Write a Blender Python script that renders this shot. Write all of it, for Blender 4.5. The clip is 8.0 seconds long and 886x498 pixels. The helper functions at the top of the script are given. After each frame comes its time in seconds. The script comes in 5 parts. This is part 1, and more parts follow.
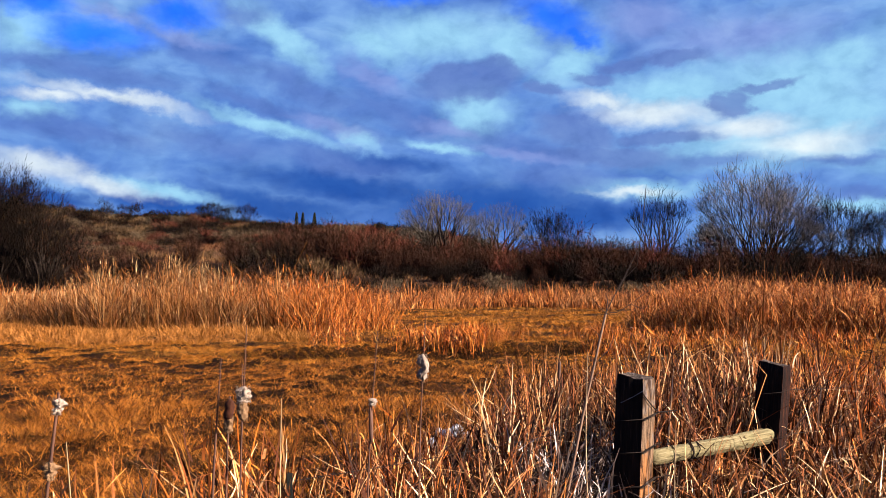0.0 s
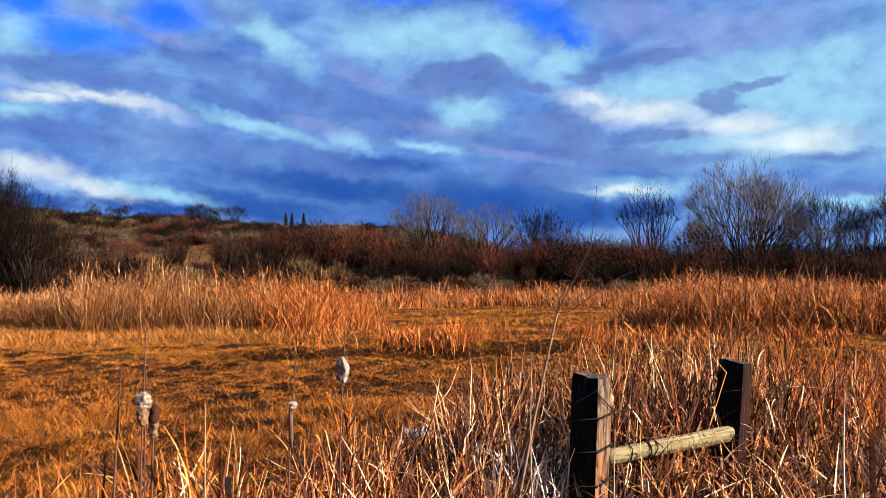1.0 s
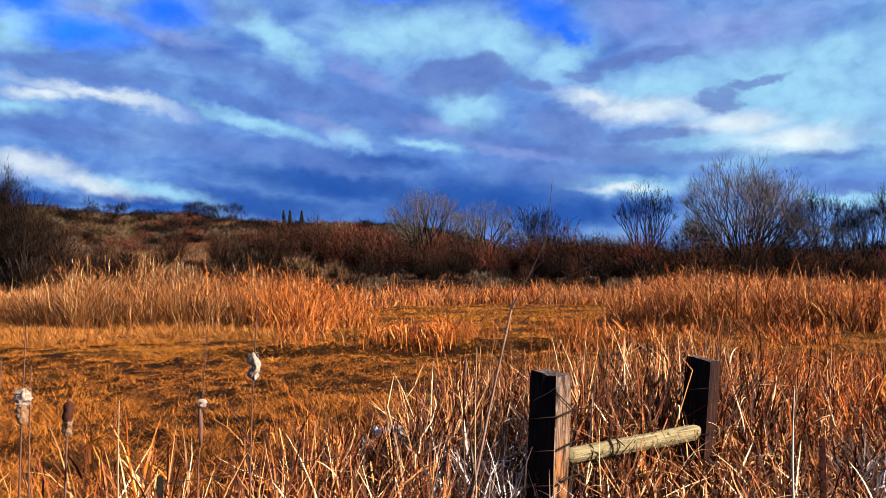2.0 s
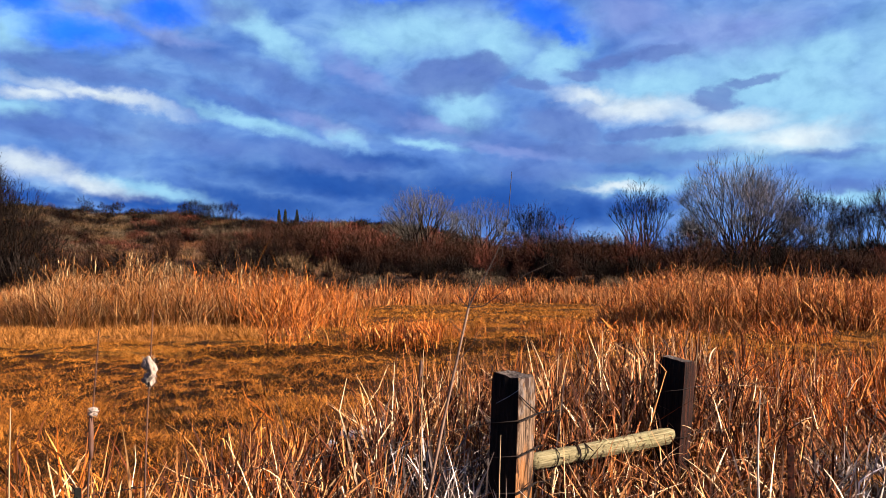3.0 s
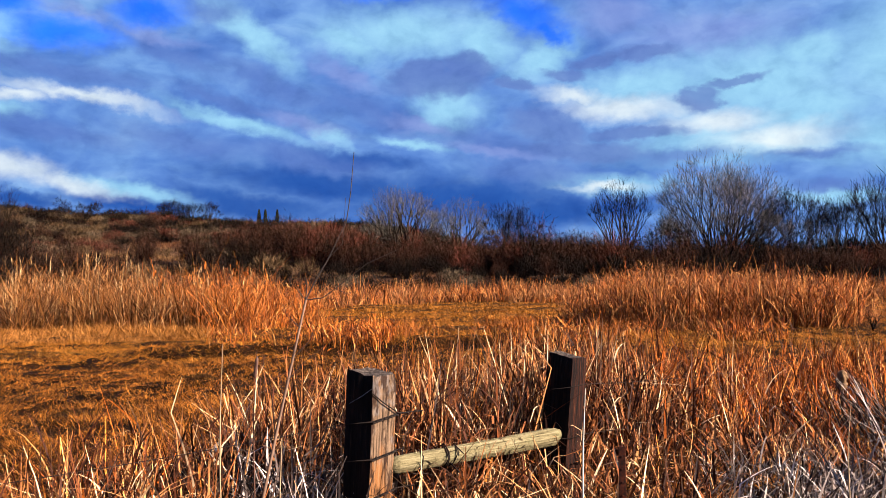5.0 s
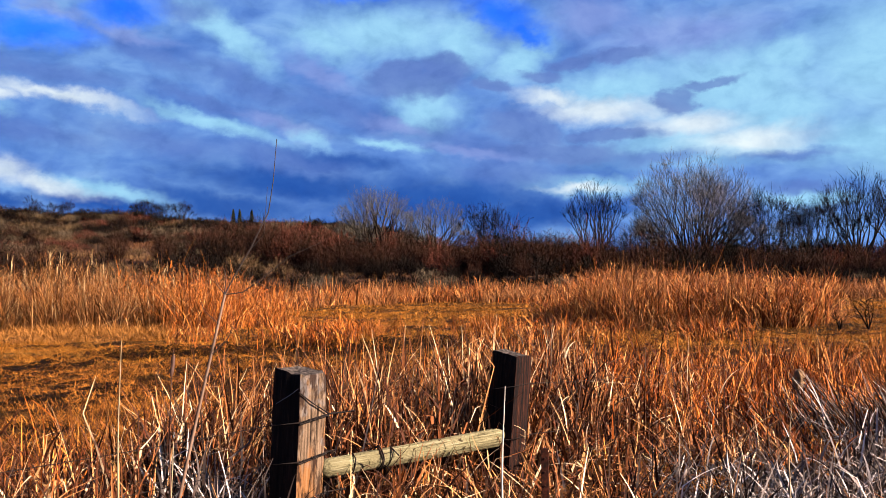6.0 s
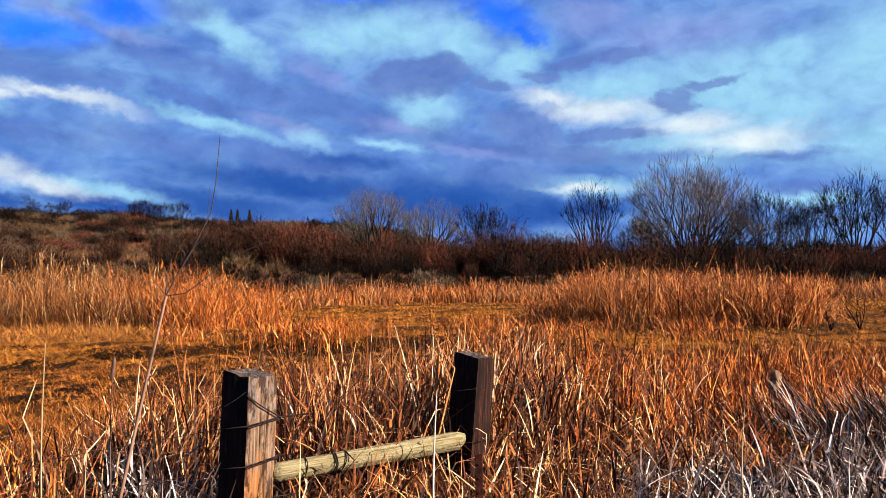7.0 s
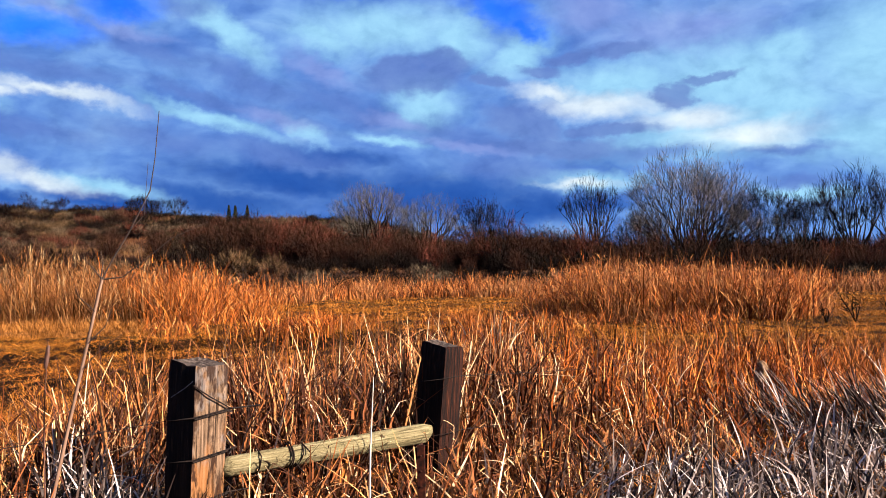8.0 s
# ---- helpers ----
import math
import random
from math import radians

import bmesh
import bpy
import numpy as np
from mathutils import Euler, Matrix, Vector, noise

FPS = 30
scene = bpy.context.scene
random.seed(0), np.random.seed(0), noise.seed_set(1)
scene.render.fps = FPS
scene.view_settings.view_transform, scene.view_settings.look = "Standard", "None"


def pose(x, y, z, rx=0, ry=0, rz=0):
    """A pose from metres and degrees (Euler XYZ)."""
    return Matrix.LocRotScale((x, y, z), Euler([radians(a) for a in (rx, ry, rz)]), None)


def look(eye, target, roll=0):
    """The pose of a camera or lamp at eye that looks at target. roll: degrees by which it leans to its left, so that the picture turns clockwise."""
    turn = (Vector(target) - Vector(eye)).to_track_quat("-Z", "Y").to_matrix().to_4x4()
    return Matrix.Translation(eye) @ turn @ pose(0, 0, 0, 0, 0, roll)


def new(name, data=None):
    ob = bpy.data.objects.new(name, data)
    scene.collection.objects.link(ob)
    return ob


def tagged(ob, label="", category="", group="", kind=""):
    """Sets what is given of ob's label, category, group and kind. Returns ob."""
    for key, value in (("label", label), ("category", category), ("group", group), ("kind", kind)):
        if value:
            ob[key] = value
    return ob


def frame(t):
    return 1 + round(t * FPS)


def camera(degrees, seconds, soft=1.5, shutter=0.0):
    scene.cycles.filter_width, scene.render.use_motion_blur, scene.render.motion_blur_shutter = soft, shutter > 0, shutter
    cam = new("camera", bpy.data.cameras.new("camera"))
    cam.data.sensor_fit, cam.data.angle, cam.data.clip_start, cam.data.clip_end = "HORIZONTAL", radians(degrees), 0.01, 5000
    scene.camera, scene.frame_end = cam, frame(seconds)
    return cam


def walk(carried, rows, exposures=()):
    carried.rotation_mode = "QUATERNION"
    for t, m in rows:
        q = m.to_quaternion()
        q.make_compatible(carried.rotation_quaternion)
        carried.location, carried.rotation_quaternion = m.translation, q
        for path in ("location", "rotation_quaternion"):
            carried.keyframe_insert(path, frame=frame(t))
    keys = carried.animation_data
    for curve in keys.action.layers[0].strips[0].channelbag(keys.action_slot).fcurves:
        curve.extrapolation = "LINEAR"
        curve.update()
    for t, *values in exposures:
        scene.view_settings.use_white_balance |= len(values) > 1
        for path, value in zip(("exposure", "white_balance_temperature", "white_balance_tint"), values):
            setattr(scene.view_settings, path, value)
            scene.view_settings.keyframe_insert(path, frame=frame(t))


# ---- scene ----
cam = camera(53.1, 8.0, soft=0.8)
PATH = [
    (0, (-0.591, -0.167, 1.534), (-0.584, 1.831, 1.619), -0.0),
    (0.5, (-0.517, -0.155, 1.534), (-0.498, 1.843, 1.619), -0.2),
    (1, (-0.335, -0.143, 1.539), (-0.308, 1.855, 1.623), -0.5),
    (1.5, (-0.187, -0.102, 1.524), (-0.156, 1.896, 1.607), -0.5),
    (1.7, (-0.127, -0.088, 1.524), (-0.1, 1.91, 1.605), -0.4),
    (3, (0.219, 0.239, 1.511), (0.253, 2.237, 1.588), -0.5),
    (3.5, (0.378, 0.352, 1.499), (0.411, 2.35, 1.576), -0.6),
    (4, (0.62, 0.445, 1.489), (0.651, 2.443, 1.567), -0.7),
    (5.5, (1.174, 0.724, 1.422), (1.27, 2.72, 1.498), -0.7),
    (6, (1.299, 0.831, 1.407), (1.417, 2.826, 1.485), -0.7),
    (6.5, (1.486, 0.895, 1.406), (1.605, 2.89, 1.484), -0.8),
    (7, (1.571, 0.913, 1.408), (1.69, 2.907, 1.486), -0.7),
    (7.5, (1.658, 0.947, 1.384), (1.773, 2.942, 1.461), -0.7),
    (8, (1.807, 1.153, 1.341), (1.927, 3.148, 1.409), -0.9),
]
walk(cam, [(t, look(eye, target, roll)) for t, eye, target, roll in PATH], exposures=[(0, 2.72), (7.2, 2.72), (8, 2.79)])

# ------------------------------------------------------------------ light
SUN_ELEVATION, SUN_AZIMUTH = 26.0, 113.0  # azimuth clockwise from +y
sun_data = bpy.data.lights.new("sun", "SUN")
sun_data.energy, sun_data.angle, sun_data.color = 5.0, radians(0.6), (1.0, 0.81, 0.67)
sun = new("sun", sun_data)
_a, _e = radians(SUN_AZIMUTH), radians(SUN_ELEVATION)
sun.matrix_basis = look((0, 0, 0), (-math.sin(_a) * math.cos(_e), -math.cos(_a) * math.cos(_e), -math.sin(_e)))
sun.location = (60, -20, 60)

world = bpy.data.worlds.new("world")
scene.world = world
world.use_nodes = True


class Graph:
    """Short hand for node trees."""

    def __init__(self, tree):
        self.tree = tree
        tree.nodes.clear()

    def node(self, kind, **settings):
        n = self.tree.nodes.new(kind)
        for key, value in settings.items():
            setattr(n, key, value)
        return n

    def put(self, socket, value):
        if isinstance(value, bpy.types.NodeSocket):
            self.tree.links.new(value, socket)
        elif value is not None:
            socket.default_value = value

    def math(self, op, a, b=None, c=None, clamp=False):
        n = self.node("ShaderNodeMath", operation=op, use_clamp=clamp)
        for s, v in zip(n.inputs, (a, b, c)):
            self.put(s, v)
        return n.outputs[0]

    def vmath(self, op, a, b=None):
        n = self.node("ShaderNodeVectorMath", operation=op)
        self.put(n.inputs[0], a)
        self.put(n.inputs[1], b)
        return n.outputs["Value"] if op in ("LENGTH", "DISTANCE", "DOT_PRODUCT") else n.outputs["Vector"]

    def noise(self, vector, scale, detail=4.0, rough=0.55, distort=0.0, color=False):
        n = self.node("ShaderNodeTexNoise")
        self.put(n.inputs["Vector"], vector)
        n.inputs["Scale"].default_value, n.inputs["Detail"].default_value = scale, detail
        n.inputs["Roughness"].default_value, n.inputs["Distortion"].default_value = rough, distort
        return n.outputs["Color" if color else "Fac"]

    def mapping(self, vector, loc=(0, 0, 0), rot=(0, 0, 0), size=(1, 1, 1), kind="POINT"):
        n = self.node("ShaderNodeMapping", vector_type=kind)
        self.put(n.inputs["Vector"], vector)
        n.inputs["Location"].default_value, n.inputs["Rotation"].default_value, n.inputs["Scale"].default_value = loc, rot, size
        return n.outputs[0]

    def span(self, value, a, b, lo=0.0, hi=1.0, smooth=True):
        n = self.node("ShaderNodeMapRange", interpolation_type="SMOOTHSTEP" if smooth else "LINEAR")
        for s, v in zip(n.inputs, (value, a, b, lo, hi)):
            self.put(s, v)
        return n.outputs[0]

    def mix(self, fac, a, b, blend="MIX"):
        n = self.node("ShaderNodeMix", data_type="RGBA", blend_type=blend)
        for s, v in ((n.inputs[0], fac), (n.inputs[6], a), (n.inputs[7], b)):
            self.put(s, (*v, 1.0) if isinstance(v, tuple) and len(v) == 3 else v)
        return n.outputs[2]

    def ramp(self, fac, stops):
        n = self.node("ShaderNodeValToRGB")
        self.put(n.inputs[0], fac)
        e = n.color_ramp.elements
        while len(e) < len(stops):
            e.new(0.5)
        for el, (p, c) in zip(e, stops):
            el.position, el.color = p, (*c, 1.0)
        return n.outputs[0]


# Clouds as soft ellipses on the sky dome: azimuth, elevation, half width, half height, tilt, in degrees.
CYAN = [(30.0, 8.0, 5.0, 2.0, 0), (31.0, 12.5, 6.0, 4.0, 0), (2.3, 11.0, 2.4, 1.6, 0), (22.0, 12.0, 7.5, 2.6, 0), (-0.3, 15.9, 6.2, 1.53, -2), (4.6, 15.3, 2.5, 1.64, -25), (8.4, 14.1, 2.5, 1.3, 25), (15.3, 12.2, 5.1, 1.42, 0), (24.2, 10.2, 5.3, 2.69, 0), (20.6, 8.4, 7.8, 1.38, 0), (-10.3, 15.7, 3.9, 0.93, -32), (-4.2, 15.5, 2.5, 1.09, -20), (-25.1, 15.2, 2.1, 1.48, 0), (-11.1, 10.3, 4.5, 0.54, -14), (12.8, 6.3, 3.9, 0.72, -3), (25.9, 4.8, 2.7, 0.53, 0), (-17.5, 5.9, 3.6, 0.55, -14), (-24.8, 10.4, 1.8, 0.66, 0), (25.2, 13.3, 3.1, 1.34, 0), (0.1, 8.9, 2.2, 0.37, -12), (-5.3, 9.8, 1.8, 0.51, -30)]
WHITE = [(-20.2, 11.4, 4.8, 0.44, -9), (-23.9, 11.4, 2.1, 0.4, 0), (-24.5, 7.1, 3.3, 0.79, -6), (-20.8, 6.4, 3.2, 0.61, -16), (13.6, 10.9, 4.2, 0.78, -3), (19.0, 9.8, 3.3, 0.9, 0), (10.4, 11.7, 2.5, 0.58, -5), (22.6, 8.6, 4.1, 0.88, 0), (12.4, 6.1, 2.5, 0.32, 0)]
BANK = [(1.7, 12.7, 3.8, 1.02, 0), (3.5, 13.7, 2.2, 0.95, -12), (0.6, 13.5, 2.2, 0.8, 8), (6.6, 12.4, 1.3, 0.47, -12), (9.9, 13.1, 1.6, 0.54, -5), (12.0, 13.9, 1.9, 0.54, 14), (15.0, 14.2, 2.4, 0.5, 0), (18.0, 11.3, 1.2, 0.77, 28), (20.1, 12.2, 2.3, 0.38, 6), (14.2, 9.4, 3.3, 0.5, -3), (8.9, 9.9, 3.2, 1.09, -12), (11.0, 8.5, 4.6, 0.79, -3)]
SHADE = [(-2.0, 10.9, 5.5, 0.95, -20), (4.2, 9.3, 5.5, 0.95, -12), (-8.6, 12.6, 6.0, 0.94, -20), (-15.2, 14.2, 4.4, 0.77, -18), (-20.5, 12.6, 5.4, 0.68, -8), (-23.9, 13.3, 3.0, 0.6, 0), (-12.1, 11.7, 3.8, 0.5, -14), (-6.8, 10.7, 3.9, 0.58, -18), (-22.0, 9.3, 5.9, 0.81, -5), (-14.5, 9.1, 5.4, 0.92, -10), (-7.2, 8.1, 5.4, 0.87, -10), (8.2, 7.2, 5.0, 1.09, -5), (16.9, 7.8, 3.7, 0.49, 0), (-12.8, 16.9, 2.1, 0.71, 0), (24.7, 7.5, 3.7, 0.4, 0), (25.6, 5.4, 2.4, 0.4, 0)]
STORM = [(2.7, 5.3, 9.5, 1.83, 0), (-5.7, 6.3, 7.9, 1.45, -6), (-10.4, 5.0, 5.6, 1.07, -8), (8.8, 4.5, 5.0, 1.45, 0), (-17.5, 5.0, 3.9, 0.55, -10), (-23.9, 5.4, 3.6, 0.46, -8), (-3.9, 7.9, 4.0, 0.73, -8), (13.4, 4.7, 3.1, 0.71, 0)]
LILAC = [(18.5, 15.3, 6.3, 1.53, 0), (13.3, 16.4, 3.1, 1.29, 0), (-4.2, 13.4, 2.5, 0.73, -25), (-16.2, 15.3, 2.7, 0.49, -10), (-20.8, 16.3, 1.9, 0.41, -10), (-7.1, 10.4, 2.9, 0.51, -15), (5.3, 8.5, 3.6, 0.44, -8), (0.2, 10.4, 2.2, 0.51, -15)]
GAP = [(-21.5, 15.2, 3.6, 1.0, -6), (-16.6, 16.6, 2.6, 0.9, 6), (-24.5, 16.6, 2.2, 0.9, 0), (7.2, 17.1, 3.6, 1.1, -22), (8.9, 15.9, 1.8, 0.6, -30), (-2.3, 18.6, 3.5, 0.7, 0)]

g = Graph(world.node_tree)
sky = g.node("ShaderNodeTexSky", sky_type="NISHITA", sun_disc=False, sun_elevation=_e, sun_rotation=_a)
blue = g.node("ShaderNodeHueSaturation")
g.put(blue.inputs["Color"], sky.outputs[0])
blue.inputs["Saturation"].default_value, blue.inputs["Value"].default_value = 1.25, 0.10
deep = g.mix(1.0, blue.outputs[0], (0.14, 0.80, 2.9), "MULTIPLY")
ray = g.node("ShaderNodeTexCoord").outputs["Generated"]
axes = g.node("ShaderNodeSeparateXYZ")
g.put(axes.inputs[0], ray)
azimuth = g.math("DEGREES", g.math("ARCTAN2", axes.outputs[0], axes.outputs[1]))
elevation = g.math("DEGREES", g.math("ARCSINE", axes.outputs[2]))
dome = g.node("ShaderNodeCombineXYZ")
g.put(dome.inputs[0], azimuth)
g.put(dome.inputs[1], elevation)
dome = dome.outputs[0]
streak = g.mapping(dome, rot=(0, 0, radians(9)), size=(0.5, 1.0, 1.0))
wob = g.vmath("SUBTRACT", g.noise(streak, 0.30, 4.0, 0.5, color=True), (0.5, 0.5, 0.5))
fine = g.vmath("SUBTRACT", g.noise(g.mapping(dome, size=(0.75, 1.0, 1.0)), 1.1, 5.0, 0.55, color=True), (0.5, 0.5, 0.5))
drift = g.vmath("ADD", dome, g.vmath("MULTIPLY", wob, (3.2, 1.5, 0.0)))
bent = g.vmath("ADD", drift, g.vmath("MULTIPLY", fine, (1.9, 1.1, 0.0)))
fluff = g.noise(g.vmath("ADD", streak, g.vmath("MULTIPLY", wob, (3.0, 2.0, 0.0))), 0.42, 5.0, 0.5)
billow = g.noise(g.mapping(drift, size=(0.7, 1.0, 1.0)), 0.75, 5.0, 0.55)


def clouds(blobs, inner, outer, share=1.0, after=None):
    """Where the clouds of a list lie, from 0 to share; neighbours run together. after: the layer below, which is worked out first."""
    total = None
    spot = bent if after is None else g.vmath("ADD", bent, g.vmath("MULTIPLY", after, (1e-6, 1e-6, 0.0)))
    for az, el, rx, ry, tilt in blobs:
        away = g.vmath("LENGTH", g.mapping(spot, loc=(az, el, 0), rot=(0, 0, radians(tilt)), size=(rx, ry, 1), kind="TEXTURE"))
        here = g.span(away, outer, inner)
        total = here if total is None else g.math("MAXIMUM", total, here)
    return g.math("MULTIPLY", total, share)


tone = g.ramp(fluff, [(0.30, (0.075, 0.20, 0.62)), (0.45, (0.125, 0.28, 0.72)), (0.57, (0.18, 0.37, 0.80)), (0.75, (0.30, 0.53, 0.90))])
tone = g.mix(clouds(STORM, 0.25, 1.5, 0.92), tone, (0.016, 0.092, 0.43))
tone = g.mix(clouds(CYAN, 0.15, 1.5, 0.88, tone), tone, (0.36, 0.71, 0.96))
tone = g.mix(clouds(SHADE, 0.2, 1.4, 0.74, tone), tone, (0.115, 0.215, 0.60))
tone = g.mix(clouds(LILAC, 0.2, 1.4, 0.62, tone), tone, (0.27, 0.36, 0.77))
tone = g.mix(clouds(WHITE, 0.0, 1.5, 0.90, tone), tone, (0.78, 0.89, 0.97))
tone = g.mix(clouds(BANK, 0.55, 1.2, 0.74, tone), tone, (0.135, 0.225, 0.58))
opening = clouds(GAP, 0.1, 1.4, 0.92, tone)
heavens = g.mix(opening, tone, deep)
heavens = g.mix(1.0, heavens, g.ramp(billow, [(0.30, (0.80, 0.83, 0.88)), (0.50, (1.0, 1.0, 1.0)), (0.70, (1.17, 1.13, 1.06))]), "MULTIPLY")
back = g.node("ShaderNodeBackground")
g.put(back.inputs["Color"], heavens)
back.inputs["Strength"].default_value = 0.15
g.put(g.node("ShaderNodeOutputWorld").inputs["Surface"], back.outputs[0])


# ------------------------------------------------------------------ materials
def material(name, build, rough=0.8, spec=0.3, through_light=0.0, bump=None):
    """build(graph) gives the colour socket and, if bump is set, the height socket."""
    m = bpy.data.materials.new(name)
    m.use_nodes = True
    q = Graph(m.node_tree)
    color, height = build(q)
    shader = q.node("ShaderNodeBsdfPrincipled")
    q.put(shader.inputs["Base Color"], color if not isinstance(color, tuple) else (*color, 1.0))
    shader.inputs["Roughness"].default_value = rough
    shader.inputs["Specular IOR Level"].default_value = spec
    if height is not None and bump:
        b = q.node("ShaderNodeBump")
        b.inputs["Strength"].default_value, b.inputs["Distance"].default_value = bump
        q.put(b.inputs["Height"], height)
        q.put(shader.inputs["Normal"], b.outputs[0])
    out = shader.outputs[0]
    if through_light:
        t = q.node("ShaderNodeBsdfTranslucent")
        q.put(t.inputs["Color"], color)
        mixed = q.node("ShaderNodeMixShader")
        mixed.inputs[0].default_value = through_light
        q.put(mixed.inputs[1], out)
        q.put(mixed.inputs[2], t.outputs[0])
        out = mixed.outputs[0]
    q.put(q.node("ShaderNodeOutputMaterial").inputs["Surface"], out)
    return m


def place_of(q):
    return q.node("ShaderNodeNewGeometry").outputs["Position"]


def each(q):
    return q.node("ShaderNodeNewGeometry").outputs["Random Per Island"]


def leafy(stops, patch=(), patch_scale=0.3, patch_at=(0.45, 0.62), streaks=True):
    """A colour for every blade from the ramp, shifted towards patch colours in large noise patches."""

    def build(q):
        pos = place_of(q)
        c = q.ramp(each(q), stops)
        if patch:
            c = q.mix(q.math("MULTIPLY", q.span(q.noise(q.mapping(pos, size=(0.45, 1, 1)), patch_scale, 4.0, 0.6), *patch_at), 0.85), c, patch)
        if streaks:
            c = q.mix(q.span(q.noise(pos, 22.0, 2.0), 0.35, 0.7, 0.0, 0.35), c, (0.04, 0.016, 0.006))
        return c, None

    return build


def barky(dark, pale, scale=6.0):
    def build(q):
        pos = place_of(q)
        n = q.noise(q.mapping(pos, size=(1, 1, 0.35)), scale, 4.0)
        c = q.ramp(n, [(0.42, dark), (0.8, pale)])
        return q.mix(q.math("MULTIPLY", q.math("POWER", each(q), 2.6), 0.9), c, pale), n

    return build


M = {}
# Reed ramps: the near-black stops put the shade between blades into the colour.
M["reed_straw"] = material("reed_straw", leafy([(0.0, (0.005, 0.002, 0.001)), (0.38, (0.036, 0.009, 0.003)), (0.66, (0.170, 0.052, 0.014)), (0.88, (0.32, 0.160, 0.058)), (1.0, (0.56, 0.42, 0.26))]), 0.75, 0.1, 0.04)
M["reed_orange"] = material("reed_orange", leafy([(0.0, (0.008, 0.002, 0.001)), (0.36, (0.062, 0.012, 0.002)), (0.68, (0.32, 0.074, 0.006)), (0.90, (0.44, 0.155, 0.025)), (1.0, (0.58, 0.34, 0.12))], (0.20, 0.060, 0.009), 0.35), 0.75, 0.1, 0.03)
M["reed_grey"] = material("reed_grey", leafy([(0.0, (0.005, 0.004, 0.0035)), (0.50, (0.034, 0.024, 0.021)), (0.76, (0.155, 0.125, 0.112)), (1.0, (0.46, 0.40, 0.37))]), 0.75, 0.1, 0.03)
M["reed_tan"] = material("reed_tan", leafy([(0.0, (0.010, 0.003, 0.001)), (0.38, (0.066, 0.021, 0.005)), (0.76, (0.170, 0.068, 0.016)), (1.0, (0.35, 0.215, 0.092))], (0.165, 0.058, 0.010), 0.5), 0.75, 0.1, 0.03)
M["reed_plume"] = material("reed_plume", leafy([(0.0, (0.08, 0.043, 0.017)), (0.5, (0.18, 0.110, 0.048)), (1.0, (0.34, 0.25, 0.135))], streaks=False), 0.9, 0.05, 0.1)
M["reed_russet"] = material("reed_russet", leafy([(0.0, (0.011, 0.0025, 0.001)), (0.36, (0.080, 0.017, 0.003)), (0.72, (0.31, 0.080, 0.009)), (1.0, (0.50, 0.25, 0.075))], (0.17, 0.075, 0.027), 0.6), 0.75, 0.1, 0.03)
M["grass_gold"] = material("grass_gold", leafy([(0.0, (0.040, 0.013, 0.002)), (0.5, (0.190, 0.072, 0.012)), (1.0, (0.37, 0.17, 0.045))]), 0.8, 0.06, 0.06)
# Near-black patch: dark tufts, plus shadow holes between tussocks put into the colour.
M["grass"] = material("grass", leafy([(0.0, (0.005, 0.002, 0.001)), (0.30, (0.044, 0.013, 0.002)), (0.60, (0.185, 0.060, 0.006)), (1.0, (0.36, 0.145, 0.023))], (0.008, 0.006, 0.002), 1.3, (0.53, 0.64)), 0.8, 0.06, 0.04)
M["grass_far"] = material("grass_far", leafy([(0.0, (0.014, 0.005, 0.001)), (0.3, (0.090, 0.029, 0.003)), (0.65, (0.25, 0.090, 0.008)), (1.0, (0.42, 0.18, 0.027))], (0.10, 0.047, 0.008), 0.5, (0.52, 0.66)), 0.8, 0.06, 0.05)
M["grass_hill"] = material("grass_hill", leafy([(0.0, (0.014, 0.007, 0.003)), (0.5, (0.065, 0.034, 0.014)), (1.0, (0.150, 0.090, 0.040))], (0.080, 0.030, 0.012), 0.08, (0.5, 0.62)), 0.85, 0.05, 0.05)


def soil(q):
    pos = place_of(q)
    n = q.noise(pos, 0.35, 5.0, 0.6)
    f = q.noise(q.mapping(pos, rot=(0, 0, 0.6), size=(1, 3, 1)), 14.0, 6.0, 0.7, 1.5)
    both = q.math("ADD", q.math("MULTIPLY", n, 0.5), q.math("MULTIPLY", f, 0.5))
    c = q.ramp(both, [(0.40, (0.002, 0.001, 0.0006)), (0.52, (0.012, 0.005, 0.0015)), (0.64, (0.060, 0.022, 0.004))])
    earth = q.ramp(both, [(0.38, (0.007, 0.004, 0.003)), (0.50, (0.030, 0.016, 0.010)), (0.62, (0.072, 0.040, 0.025))])
    level = q.node("ShaderNodeSeparateXYZ")
    q.put(level.inputs[0], pos)
    c = q.mix(q.span(level.outputs[2], 0.8, 2.5), c, earth)
    return c, f


M["soil"] = material("soil", soil, 0.95, 0.03, 0.0, (1.0, 0.12))
M["bark_dark"] = material("bark_dark", barky((0.006711, 0.005186, 0.004271), (0.02288, 0.01678, 0.01373)), 0.95, 0.04)
M["twig_grey"] = material("twig_grey", barky((0.017, 0.0155, 0.0155), (0.10, 0.093, 0.091)), 0.95, 0.04)
M["twig_haze"] = material("twig_haze", barky((0.020, 0.018, 0.015), (0.085, 0.079, 0.066)), 0.95, 0.04)
# Brush twigs: near-black dark tones stand in for self-shadow inside the shrubs.
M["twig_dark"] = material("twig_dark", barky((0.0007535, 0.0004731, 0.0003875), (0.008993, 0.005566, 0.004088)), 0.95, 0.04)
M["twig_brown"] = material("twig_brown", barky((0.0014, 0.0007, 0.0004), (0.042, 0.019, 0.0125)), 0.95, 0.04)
M["twig_red"] = material("twig_red", barky((0.004778, 0.001237, 0.0007872), (0.1073, 0.03375, 0.02177)), 0.95, 0.04)
